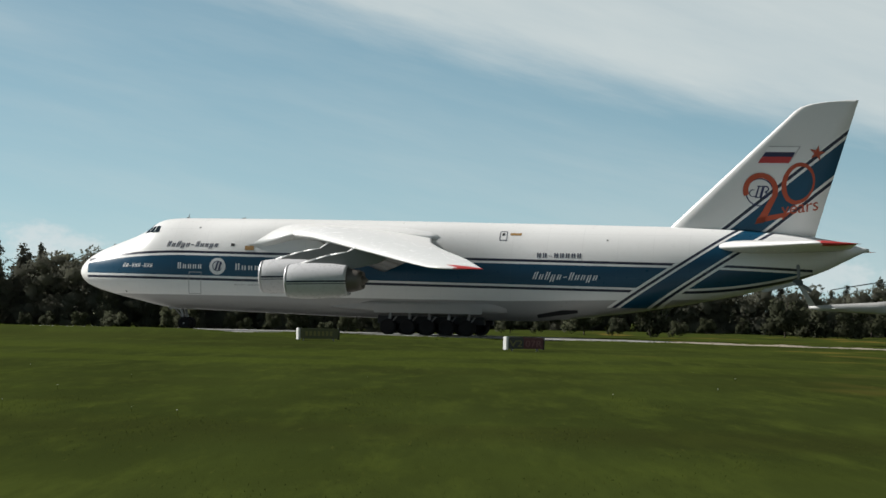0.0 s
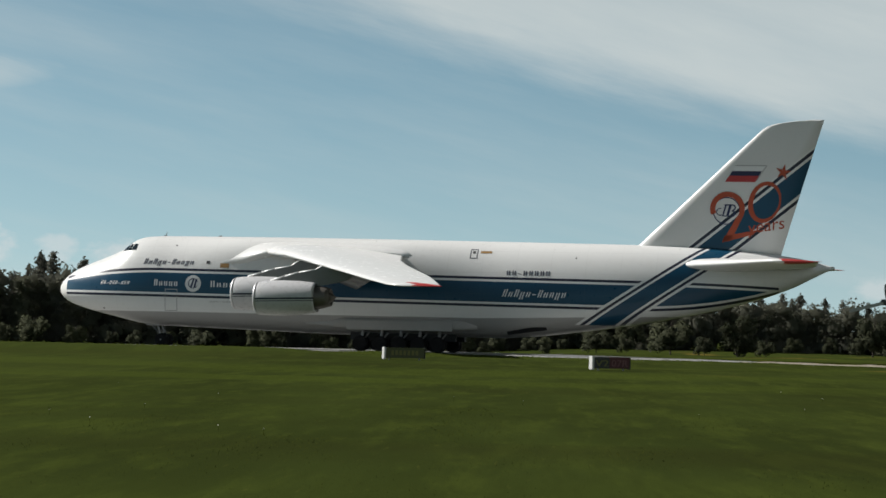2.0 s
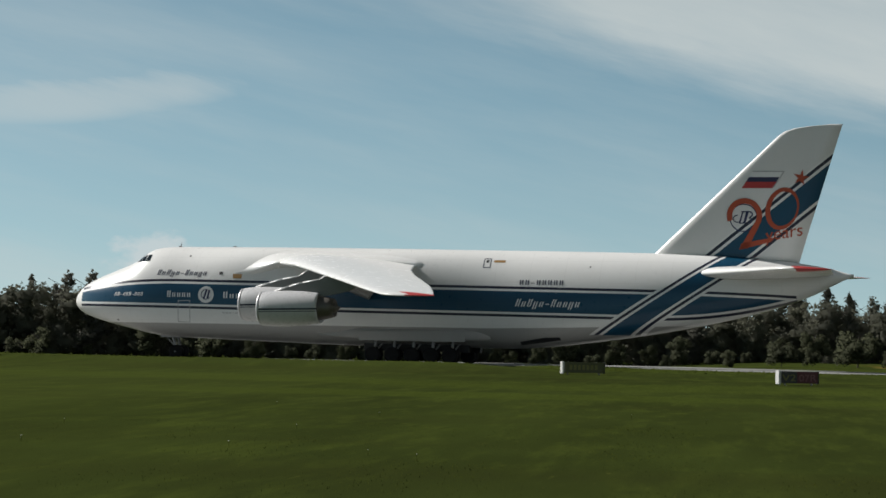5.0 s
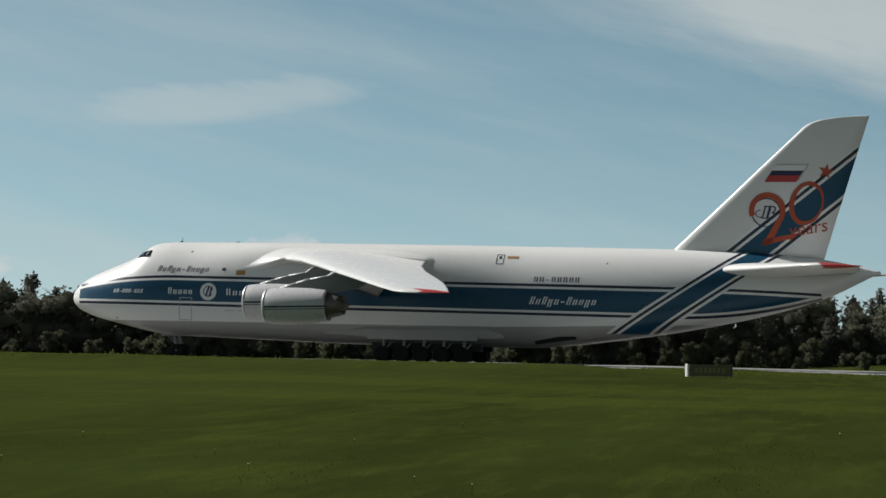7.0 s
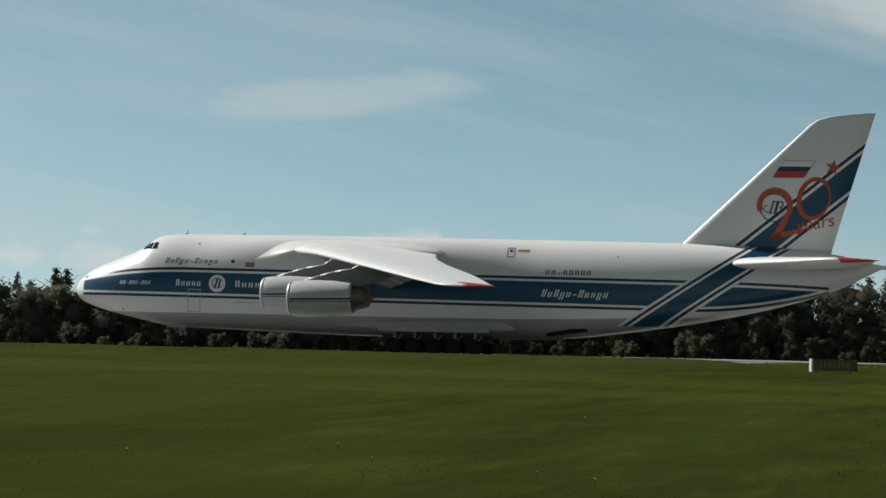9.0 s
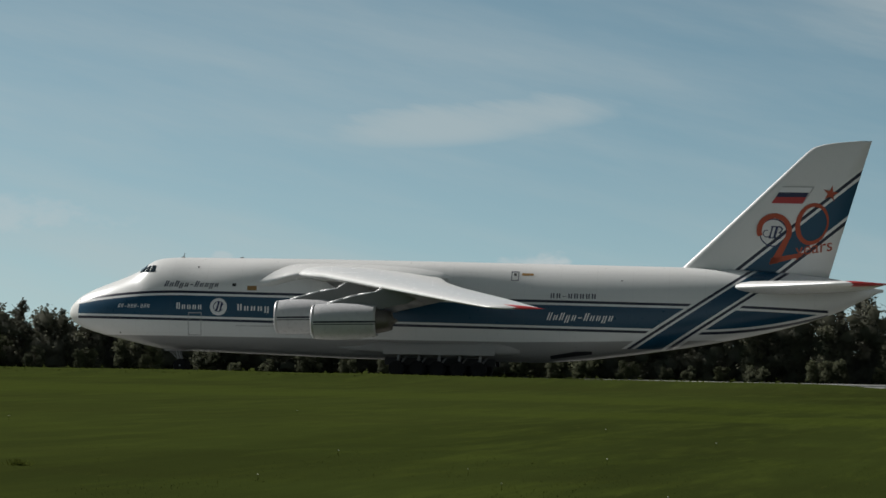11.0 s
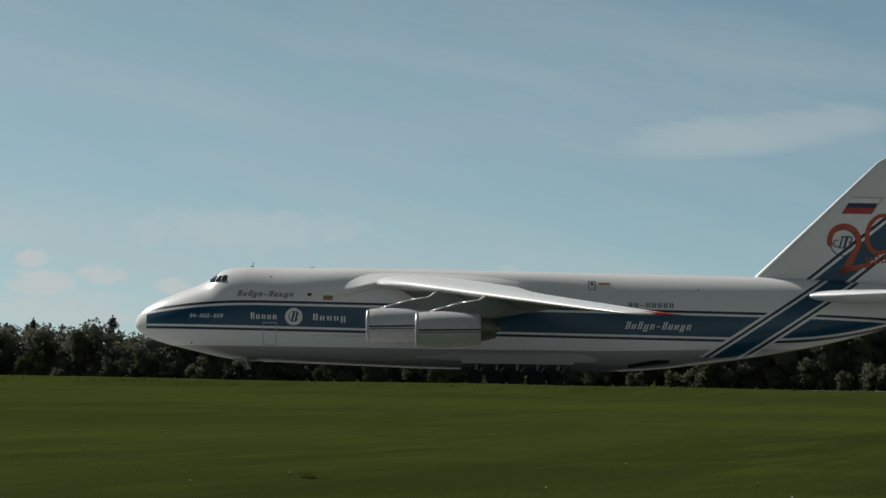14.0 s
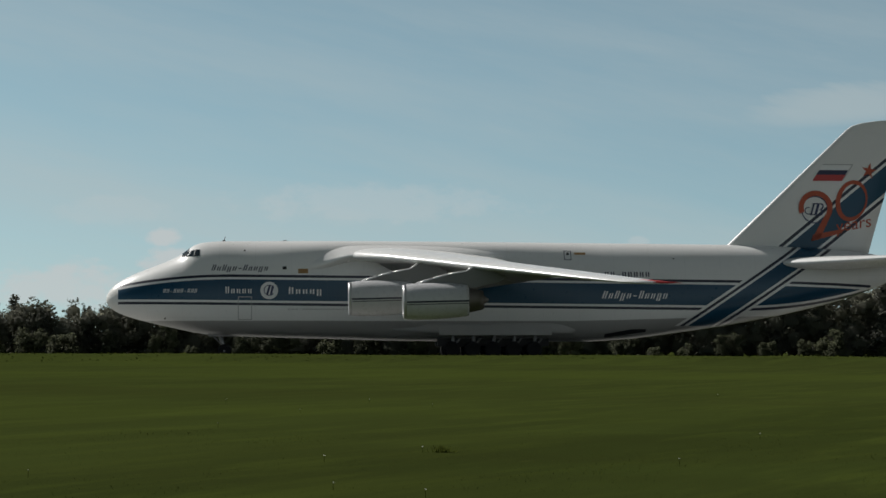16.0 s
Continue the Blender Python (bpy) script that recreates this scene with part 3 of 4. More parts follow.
def disc(X, z, r0, r1, n=32, a0=0.0, a1=360.0):
    q = []
    for i in range(n):
        a, b = radians(a0 + (a1 - a0) * i / n), radians(a0 + (a1 - a0) * (i + 1) / n)
        q.append([(X + r1 * math.cos(a), z + r1 * math.sin(a)), (X + r1 * math.cos(b), z + r1 * math.sin(b)),
                  (X + r0 * math.cos(b), z + r0 * math.sin(b)), (X + r0 * math.cos(a), z + r0 * math.sin(a))])
    return q


def frame_of(X0, X1, z0, z1, w):
    return [[(X0, z0), (X1, z0), (X1, z0 + w), (X0, z0 + w)], [(X0, z1 - w), (X1, z1 - w), (X1, z1), (X0, z1)],
            [(X0, z0), (X0 + w, z0), (X0 + w, z1), (X0, z1)], [(X1 - w, z0), (X1, z0), (X1, z1), (X1 - w, z1)]]


def rect(X0, X1, z0, z1):
    return [[(X0, z0), (X1, z0), (X1, z1), (X0, z1)]]


AIR = empty("cargo_aircraft", "huge white four-engined cargo aircraft with blue bands taxiing on the pavement", "aircraft")


def foil(n=12):
    """Chord fractions and thickness of a wing section: upper from the front to the back, then lower forwards."""
    xs = [0.5 - 0.5 * math.cos(math.pi * i / n) for i in range(n + 1)]
    th = [5 * (0.2969 * math.sqrt(x) - 0.126 * x - 0.3516 * x * x + 0.2843 * x**3 - 0.1015 * x**4) for x in xs]
    up = [(x, t) for x, t in zip(xs, th)]
    lo = [(x, -t * 0.75) for x, t in zip(xs, th)][::-1]
    return up + lo[1:-1]


# wing: y, leading edge X and z, trailing edge X and z, relative thickness
WING = [(1.0, 20.6, 8.90, 33.0, 8.75, .09), (3.4, 20.6, 8.76, 33.2, 8.52, .12), (4.4, 20.8, 8.68, 33.4, 8.42, .12), (8.0, 23.5, 8.40, 34.2, 8.0, .115), (13.0, 26.5, 7.88, 36.0, 7.45, .11),
        (19.0, 30.1, 7.22, 38.5, 6.84, .105), (25.0, 33.7, 6.57, 40.9, 6.27, .10), (31.0, 37.3, 5.90, 42.9, 5.73, .095), (35.6, 40.1, 5.42, 44.3, 5.36, .08), (36.6, 41.4, 5.32, 44.65, 5.30, .05)]


def wing_at(y):
    """Leading and trailing edge of the wing at y."""
    return [float(np.interp(y, [w[0] for w in WING], [w[k] for w in WING])) for k in range(1, 6)]


def wing_rings(table, sgn):
    rings = []
    for y, xl, zl, xt, zt, th in table:
        c = xt - xl
        rings.append([(35 - (xl + c * u), sgn * y, zl + (zt - zl) * u + t * th * c) for u, t in foil()])
    return rings


def build_wing(sgn):
    wing = part("wing", loft(wing_rings(WING, sgn)), WINGSKIN, AIR, "swept white wing drooping to a red tip", True)
    # red tip
    tip = [(y, xl + 0.9, zl + .005, xt + .02, zt + .005, th + .012) for y, xl, zl, xt, zt, th in
           [(35.0, *wing_at(35.0)), (35.6, *WING[-2][1:]), (36.62, *WING[-1][1:])]]
    part("wing_tip", loft(wing_rings(tip, sgn)), RED, wing, "red wing tip", True)
    # lowered flaps, in spans, each with a gap; enlarged and greyed for underwing shade
    for y0, y1 in ((3.4, 10.97), (11.03, 17.47), (17.53, 24.6)):
        rings = []
        for y in (y0, y1):
            xl, zl, xt, zt, th = wing_at(y)
            ex, ez = 27.7 + 0.355 * y, 5.35 + 0.034 * y
            hx = ex - 7.0 + 0.20 * y
            hz = zl + (zt - zl) * (hx - xl) / (xt - xl) - 0.05
            ch, dr = math.hypot(ex - hx, hz - ez), math.atan2(hz - ez, ex - hx)
            ring = []
            for u, t in foil(8):
                a, b = u * ch, t * 0.16 * ch
                ring.append((35 - (hx + a * math.cos(dr) + b * math.sin(dr)), sgn * y, hz - a * math.sin(dr) + b * math.cos(dr)))
            rings.append(ring)
        part("flap", loft(rings), SHADESKIN, wing, "lowered flap in a grey that stands for underwing shade", True)
    # root fairing: X, how far its rim stands off the skin, height of the rim
    rings = []
    for X, off, zr in ((15.6, -.06, 7.66), (16.4, .01, 7.70), (17.2, .08, 7.78), (18.0, .22, 7.94), (18.8, .42, 8.16), (19.5, .66, 8.38), (20.1, .90, 8.56), (20.6, 1.08, 8.66), (21.6, 1.2, 8.78), (23.5, 1.1, 8.98),
                       (26, .90, 9.02), (28.5, .62, 8.92), (31, .34, 8.76), (33, .12, 8.64), (34.6, -.08, 8.6)):
        yr = side(X, zr) + off
        top_z = station(X)[0]
        ya, za = 1.3, top_z - 0.16
        yb, zb = side(X, 9.45) + off * .35, 9.45 + .12
        ring = [(35 - X, sgn * ya, za - 0.25)]
        for i in range(11):
            q = i / 10
            ring.append((35 - X, sgn * ((1 - q) ** 2 * ya + 2 * q * (1 - q) * yb + q * q * yr), (1 - q) ** 2 * za + 2 * q * (1 - q) * zb + q * q * zr))
        ring.append((35 - X, sgn * (yr - .03), zr - .06))
        ring.append((35 - X, sgn * (side(X, zr - .45) - .05), zr - .45))
        ring.append((35 - X, sgn * (side(X, zr - .45) - .6), zr - .3))
        rings.append(ring)
    part("root_fairing", loft(rings), WINGSKIN, wing, "white fairing between wing and fuselage", True)


def build_body():
    Xs = sorted(set([round(-0.58 + 0.09 * i, 3) for i in range(12)] + [0.6 + 0.25 * i for i in range(38)] + [10 + 0.5 * i for i in range(72)] + [46 + 0.6 * i for i in range(42)] + [71.0]))
    body = part("fuselage", loft([body_ring(X) for X in Xs]), SKIN, AIR, "white fuselage with blue bands and grey belly", True)
    for sgn in (1, -1):
        # gear housing
        rings = []
        for X, w, zt, zb in ((24.2, .0, 2.75, 2.3), (26.4, .14, 2.85, 2.15), (28.0, .50, 3.0, 1.98), (37.9, .52, 3.0, 1.98), (40.0, .02, 2.8, 2.1)):
            cy, cz, hz = sgn * 3.10, (zt + zb) / 2, (zt - zb) / 2
            rings.append([(35 - X, cy + sgn * (w + .12) * math.copysign(abs(math.cos(a)) ** .6, math.cos(a)), cz + hz * math.copysign(abs(math.sin(a)) ** .6, math.sin(a)))
                          for a in [2 * math.pi * k / 24 for k in range(24)]])
        part("gear_housing", loft(rings), GREYPAINT, body, "grey landing gear housing", True)
        bm = bmesh.new()
        box(bm, 35 - 37.9, 35 - 28.2, sgn * 3.84 - .04, sgn * 3.84 + .04, 1.92, 2.72, 0.03)
        # Dark block added between the wheels and the belly in place of shade.
        part("gear_bay", box(bmesh.new(), 35 - 37.8, 35 - 28.15, sgn * 1.9 - .3, sgn * 1.9 + .3, 1.0, 2.3), DARK, body, "dark block standing in for the shade behind the wheels")
        part("gear_door", bm, GREYPAINT, body, "long grey gear door")
        bm = bmesh.new()
        lo = []
        for i in range(9):
            x = 35 - 42.6 - 0.45 * i
            z0, z1 = 1.72 + 0.0625 * i, 2.02 + min(.42 * i / 5, .42) + .01 * max(0, i - 5)
            lo.append([bm.verts.new((x, sgn * (side(35 - x, z0 + (z1 - z0) * q / 4) + .035), z0 + (z1 - z0) * q / 4)) for q in range(5)])
        for a_, b_ in zip(lo, lo[1:]):
            for q in range(4):
                bm.faces.new((a_[q], b_[q], b_[q + 1], a_[q + 1]))
        part("vent", bm, DARK, body, "dark slanting vent")
    # antennas
    for X, h, l in ((9.6, .42, .28), (14.9, .14, .3), (56.0, .12, .2)):
        bm = bmesh.new()
        zt = station(X)[0]
        tube(bm, (35 - X, 0, zt - .05), (35 - X - .12, 0, zt + h), .05, .02, 8)
        box(bm, 35 - X - l / 2, 35 - X + l / 2, -.03, .03, zt - .04, zt + .08)
        part("antenna", bm, STEEL, body)
    y_of = side
    # cockpit glass, both sides and the front
    for sgn in (1, -1):
        def wy(X, z):
            return side(X, z) + 0.01
        panes = [[(6.55, 8.72), (7.05, 8.72), (7.12, 9.28), (6.88, 9.28)], [(7.12, 8.74), (7.60, 8.76), (7.60, 9.32), (7.22, 9.32)], [(6.02, 8.66), (6.48, 8.70), (6.74, 9.22), (6.42, 9.06)]]
        for q in panes:
            verts = [(35 - X, sgn * (side(X, min(z, station(X)[0] - .03)) + 0.015), z) for X, z in q]
            bm = bmesh.new()
            bm.faces.new([bm.verts.new(v) for v in verts])
            r = bmesh.ops.extrude_face_region(bm, geom=bm.faces[:])
            bmesh.ops.translate(bm, verts=[e for e in r["geom"] if isinstance(e, bmesh.types.BMVert)], vec=(0.0, sgn * 0.02, 0.02))
            part("cockpit_window", bm, GLASS, body)
        for y0, y1 in ((0.06, .62), (.72, 1.25)):
            bm = bmesh.new()
            vs = []
            for X, dzz in ((6.02, .03), (6.62, .03)):
                for y in ((y0, y1) if X < 6.3 else (y1 * .96, y0)):
                    t_, b_, c_, w_ = station(X)
                    p_ = powers(X)[0]
                    zz = c_ + (t_ - c_) * (1 - (y / w_) ** p_) ** (1 / p_)
                    vs.append((35 - X, sgn * y, zz + dzz))
            bm.faces.new([bm.verts.new(v) for v in vs])
            part("windscreen", bm, GLASS, body)
    # paint, doors and lettering on the port side
    decal("crew_door", frame_of(10.95, 12.15, 3.22, 5.22, .07), FAINT, body, y_of, "outlined crew door")
    decal("window", rect(14.75, 15.1, 7.56, 7.82), DARK, body, y_of)
    decal("escape_panel", rect(16.1, 16.95, 7.22, 7.62), OCHRE, body, y_of, "ochre marked panel")
    decal("window", rect(11.4, 11.55, 9.18, 9.30), DARK, body, y_of)
    decal("escape_door", frame_of(39.1, 39.75, 8.45, 9.28, .06), LETTERDARK, body, y_of, "outlined escape door")
    decal("window", rect(39.32, 39.55, 8.9, 9.12), DARK, body, y_of)
    decal("escape_panel", rect(40.0, 41.0, 8.93, 9.13), OCHRE, body, y_of, "ochre marked panel")
    decal("window", rect(48.6, 48.72, 8.55, 8.66), DARK, body, y_of)
    decal("window", rect(26.2, 26.55, 2.42, 2.6), DARK, body, y_of)
    decal("window", rect(4.6, 4.75, 3.3, 3.42), DARK, body, y_of)
    letters(word(8.65, 13.6, 7.72, .52, "Cxtpx-Cxxpx", .35), LETTERDARK, body, y_of)
    letters(word(4.5, 7.5, 5.72, .34, "CC-CCC-CCC", .25), LETTERWHITE, body, y_of)
    letters(word(9.8, 12.2, 5.78, .58, "Cxxxx", .0), LETTERWHITE, body, y_of)
    letters(word(15.2, 18.2, 5.74, .58, "Cxxxp", .0), LETTERWHITE, body, y_of)
    decal("emblem", disc(13.62, 5.74, 0.0, .76), LETTERWHITE, body, y_of, "round white emblem")
    def y_out(X, z):
        return side(X, z) + 0.012
    decal("emblem_sign", disc(13.62, 5.76, .40, .47, 24, 20, 330) + [[(13.35, 5.36), (13.52, 5.36), (13.75, 6.16), (13.58, 6.16)], [(13.68, 5.36), (13.85, 5.36), (14.02, 6.16), (13.85, 6.16)]], NAVY, body, y_out)
    letters(word(15.2, 20.8, 4.16, .18, "xxx-xxxxxxxxxxxxxx", .1), FAINT, body, y_of)
    letters(word(42.3, 48.1, 5.42, .66, "Cxtpx-Cxxpx", .35), LETTERWHITE, body, y_of)
    letters(word(42.5, 46.55, 7.2, .42, "CC-CCCCC", .0), LETTERDARK, body, y_of)


def build_tail():
    # fin: height, leading edge X, trailing edge X
    rows = [(9.2, 53.0, 66.35), (9.9, 53.75, 66.55), (12, 55.95, 67.15), (15, 59.08, 68.05), (18, 62.2, 68.95), (20.15, 64.44, 69.60), (20.5, 64.95, 69.70), (20.75, 65.75, 69.78), (20.93, 67.0, 69.84), (21.1, 68.9, 69.89)]
    def half(u, c):
        q = 1 - min(1.0, u / 0.10)
        return 0.036 * c * math.sqrt(max(0.0, 1 - q * q)) * (1 - 0.92 * max(0.0, u - 0.10) / 0.90) + 0.004
    us = [0, .005, .015, .035, .065, .10, .2, .4, .6, .8, 1.0]
    rings = [[(35 - (xl + (xt - xl) * u), sg * half(u, xt - xl), z) for sg, seq in ((1, us), (-1, us[::-1])) for u in seq] for z, xl, xt in rows]
    fin = part("fin", loft(rings), FINSKIN, AIR, "tall white fin with a slanting blue band", True)
    def fy(X, z):
        xl = float(np.interp(z, [a[0] for a in rows], [a[1] for a in rows]))
        xt = float(np.interp(z, [a[0] for a in rows], [a[2] for a in rows]))
        u = min(1, max(0.001, (X - xl) / (xt - xl)))
        return half(u, xt - xl) + .005
    def lift(k):
        return lambda X, z: fy(X, z) + 0.012 * k
    # flag with its outline
    def para(a, b):
        s = 0.95
        return [[(61.35 + s * a, 15.6 + 1.45 * a), (64.0 + s * 0.9 * a, 15.6 + 1.45 * a), (64.0 + s * 0.9 * b, 15.6 + 1.45 * b), (61.35 + s * b, 15.6 + 1.45 * b)]]
    decal("flag_stripe", para(.0, .38), RED, fin, lift(1), "red stripe of a flag")
    decal("flag_stripe", para(.38, .66), FLAGBLUE, fin, lift(1), "blue stripe of a flag")
    decal("flag_stripe", para(.66, 1.0), LETTERWHITE, fin, lift(1), "white stripe of a flag")
    decal("flag_outline", [[(62.25, 17.0), (65.0, 17.0), (65.0, 17.09), (62.3, 17.09)], [(64.05, 15.7), (64.15, 15.7), (65.02, 17.05), (64.92, 17.05)]], FAINT, fin, lift(2))
    # round emblem in the figure
    decal("emblem", disc(61.55, 13.05, 1.12, 1.22, 40, 0, 360), NAVY, fin, lift(2), "dark ring of an emblem")
    decal("emblem_sign", [[(61.12, 12.55), (61.27, 12.55), (61.56, 13.6), (61.43, 13.6)], [(61.5, 12.55), (61.72, 12.55), (62.0, 13.6), (61.78, 13.6)], [(61.2, 12.55), (61.6, 12.55), (61.6, 12.64), (61.2, 12.64)],
                         [(61.35, 13.52), (62.1, 13.52), (62.1, 13.62), (61.35, 13.62)]] + disc(62.08, 13.34, .16, .28, 12, -90, 95) + disc(62.0, 12.82, .17, .31, 14, -110, 90) + disc(60.98, 12.96, .26, .34, 14, 70, 300),
          NAVY, fin, lift(2))
    # the figure two, the nought, the star
    two = disc(61.62, 13.22, 1.06, 1.52, 30, 200, -28)
    two += [[(61.2, 10.28), (62.0, 10.45), (63.0, 12.62), (62.52, 12.68)], [(61.2, 10.28), (63.9, 10.98), (64.3, 11.4), (61.4, 10.85)]]
    decal("figure", two, ORANGE, fin, lift(3), "orange figure two")
    nought = []
    n = 44
    for i in range(n):
        a, b = 2 * math.pi * i / n, 2 * math.pi * (i + 1) / n
        def pt(t, r):
            w = 1.42 - r * (0.42 if math.cos(t) < 0 else 0.16)
            h = 1.82 - r * 0.34
            x, z = w * math.cos(t), h * math.sin(t)
            return (64.85 + x + 0.12 * z, 13.85 + z)
        nought.append([pt(a, 0), pt(b, 0), pt(b, 1), pt(a, 1)])
    decal("figure", nought, ORANGE, fin, lift(3), "orange figure nought")
    star = []
    for k in range(5):
        a = radians(90 + 72 * k - 12)
        q = [(66.42 + r * math.cos(a + o), 16.5 + r * math.sin(a + o)) for r, o in ((.26, -.63), (.72, 0), (.26, .63))]
        star.append([(66.42, 16.5), q[0], q[1], q[2]])
    decal("star", star, ORANGE, fin, lift(3), "orange star")
    cu = bpy.data.curves.new("word", "FONT")
    cu.body, cu.size, cu.shear = "years", 1.55, 0.0
    tmp = new("word", cu)
    me = bpy.data.meshes.new_from_object(tmp.evaluated_get(bpy.context.evaluated_depsgraph_get()))
    bpy.data.objects.remove(tmp)
    wv = max(v.co.x for v in me.vertices)
    for v in me.vertices:
        X, z = 63.45 + v.co.x * 3.15 / wv, 11.05 + v.co.y + v.co.x * 3.15 / wv * 0.17
        v.co = (35 - X, fy(X, z) + 0.03, z)
    me.materials.append(ORANGE)
    part("lettering", me, None, fin, "orange word years")
    for sgn in (1, -1):
        tab = [(0.6, 56.6, 8.15, 69.0, 8.15, .11), (2.6, 58.5, 8.18, 69.6, 8.16, .115), (11.6, 66.0, 8.34, 70.6, 8.30, .11), (12.7, 67.5, 8.36, 71.0, 8.32, .05)]
        st = part("stabiliser", loft(wing_rings(tab, sgn)), WINGSKIN, AIR, "white tailplane with a red tip", True)
        tipt = [(11.0, 66.1, 8.335, 70.52, 8.295, .125), (11.6, 66.5, 8.345, 70.62, 8.305, .125), (12.72, 67.7, 8.365, 71.02, 8.325, .07)]
        part("stabiliser_tip", loft(wing_rings(tipt, sgn)), RED, st, "red tailplane tip", True)


def build_engines():
    for sgn in (1, -1):
        for y, xf, zc in ((12.0, 20.3, 4.80), (19.0, 24.55, 4.36)):
            m = pose(35 - xf, sgn * y, zc, 0, 1.5, 0)
            eng = tagged(new("engine"), "white jet engine pod with a blue line under the wing")
            eng.parent = AIR
            eng.matrix_basis = m
            # x runs forwards: the lip at 0, the nozzle at -6
            outer = [(-0.30, 1.16), (-0.08, 1.20), (0.0, 1.27), (-0.06, 1.34), (-0.30, 1.40), (-1.0, 1.46), (-2.4, 1.48), (-3.8, 1.42), (-5.0, 1.28), (-5.25, 1.22), (-5.22, 1.16), (-4.6, 1.16)]
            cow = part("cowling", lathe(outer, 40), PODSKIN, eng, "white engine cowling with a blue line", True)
            part("intake_lip", lathe([(-0.26, 1.17), (-0.06, 1.21), (0.02, 1.27), (-0.05, 1.35), (-0.26, 1.405), (-0.22, 1.30)], 40), BAREMETAL, cow, "bare metal intake lip", True)
            part("fan", lathe([(-0.95, 1.16), (-0.95, .42), (-0.55, .28), (-0.30, .03)], 32), HUBPAINT, eng, "dark fan and spinner", True)
            part("core_nozzle", lathe([(-4.4, 1.05), (-5.2, 1.0), (-6.0, .86), (-6.45, .74), (-6.45, .66), (-6.0, .62)], 32), HOTMETAL, eng, "scorched metal exhaust nozzle", True)
            part("exhaust_cone", lathe([(-5.8, .6), (-6.4, .42), (-6.9, .05)], 24), HOTMETAL, eng, "", True)
            # pylon up to the wing
            xl, zl, xt, zt, th = wing_at(y)
            g, k = xl - xf, zl - zc
            pts = [(-1.2, 1.40), (-2.5, 1.76), (-3.7, 2.06), (-5.15, 2.26), (-5.8, 2.70), (-g - .8, k - .12), (-g - 4.0, k - .5), (-g - 2.2, k - 1.5), (-5.4, .95), (-4.6, .9), (-2.0, 1.2)]
            bm = bmesh.new()
            lo = [bm.verts.new((x, -.17, z)) for x, z in pts]
            hi = [bm.verts.new((x, .17, z)) for x, z in pts]
            bm.faces.new(lo)
            bm.faces.new(hi[::-1])
            for i in range(len(pts)):
                j = (i + 1) % len(pts)
                bm.faces.new((lo[i], hi[i], hi[j], lo[j]))
            bmesh.ops.bevel(bm, geom=bm.edges[:], offset=0.05, segments=1, affect="EDGES")
            # The sides carry the underwing shade in their grey.
            pyl = part("pylon", bm, SHADESKIN, eng, "pylon in shade grey with an added sunlit-white edge")
            # White tube added along the top edge as its sunlit highlight.
            cap = bmesh.new()
            for (xa, za), (xb, zb_) in zip(pts[:5], pts[1:5]):
                tube(cap, (xa, 0, za + .02), (xb, 0, zb_ + .02), .12, None, 10)
            part("pylon_highlight", cap, WINGSKIN, pyl, "added white strip for the sunlit pylon edge", True)


WHEELS = []


def wheel(X, y, r, w, parent):
    hub = tagged(new("wheel"), "black tyre on a grey hub")
    hub.parent = parent
    hub.matrix_basis = pose(35 - X, y, r)
    part("tyre", lathe([(-w * .38, r * .58), (-w * .5, r * .72), (-w * .46, r * .9), (-w * .3, r * .985), (0, r), (w * .3, r * .985), (w * .46, r * .9), (w * .5, r * .72), (w * .38, r * .58)], 28, "y"), RUBBER, hub, "", True)
    bm = lathe([(-w * .3, r * .06), (-w * .34, r * .2), (-w * .22, r * .5), (-w * .36, r * .6), (w * .36, r * .6), (w * .22, r * .5), (w * .34, r * .2), (w * .3, r * .06)], 20, "y")
    for k in range(5):
        a = 2 * math.pi * k / 5
        tube(bm, (math.cos(a) * r * .38, -w * .36, math.sin(a) * r * .38), (math.cos(a) * r * .38, w * .36, math.sin(a) * r * .38), r * .07, None, 6)
    part("hub", bm, HUBPAINT, hub)
    WHEELS.append((hub, 35 - X, y, r))


def build_gear():
    for sgn in (1, -1):
        for i in range(5):
            X = 29.35 + 1.77 * i
            leg = bmesh.new()
            tube(leg, (35 - X - .15, sgn * 2.95, 1.9), (35 - X, sgn * 2.95, .66), .16, .13)
            tube(leg, (35 - X, sgn * 2.45, .66), (35 - X, sgn * 3.5, .66), .10)
            tube(leg, (35 - X - .75, sgn * 2.95, 1.7), (35 - X - .05, sgn * 2.95, .85), .08)
            part("gear_leg", leg, STEEL, AIR, "steel landing gear leg")
            for y in (2.55, 3.38):
                wheel(X, sgn * y, .70, .48, AIR)
        leg = bmesh.new()
        tube(leg, (35 - 9.2, sgn * .62, 2.3), (35 - 9.7, sgn * .62, .58), .14, .11)
        tube(leg, (35 - 9.7, sgn * .2, .58), (35 - 9.7, sgn * 1.05, .58), .08)
        tube(leg, (35 - 8.4, sgn * .62, 2.2), (35 - 9.5, sgn * .62, 1.1), .06)
        part("gear_leg", leg, STEEL, AIR, "steel nose gear leg")
        for y in (.36, .88):
            wheel(9.7, sgn * y, .58, .36, AIR)
        bm = bmesh.new()
        box(bm, 35 - 10.9, 35 - 8.3, sgn * 1.1 - .02, sgn * 1.1 + .02, 1.85, 2.25, .01)
        part("nose_gear_door", bm, GREYPAINT, AIR)


build_body()
for s_ in (1, -1):
    build_wing(s_)
build_tail()
build_engines()
build_gear()


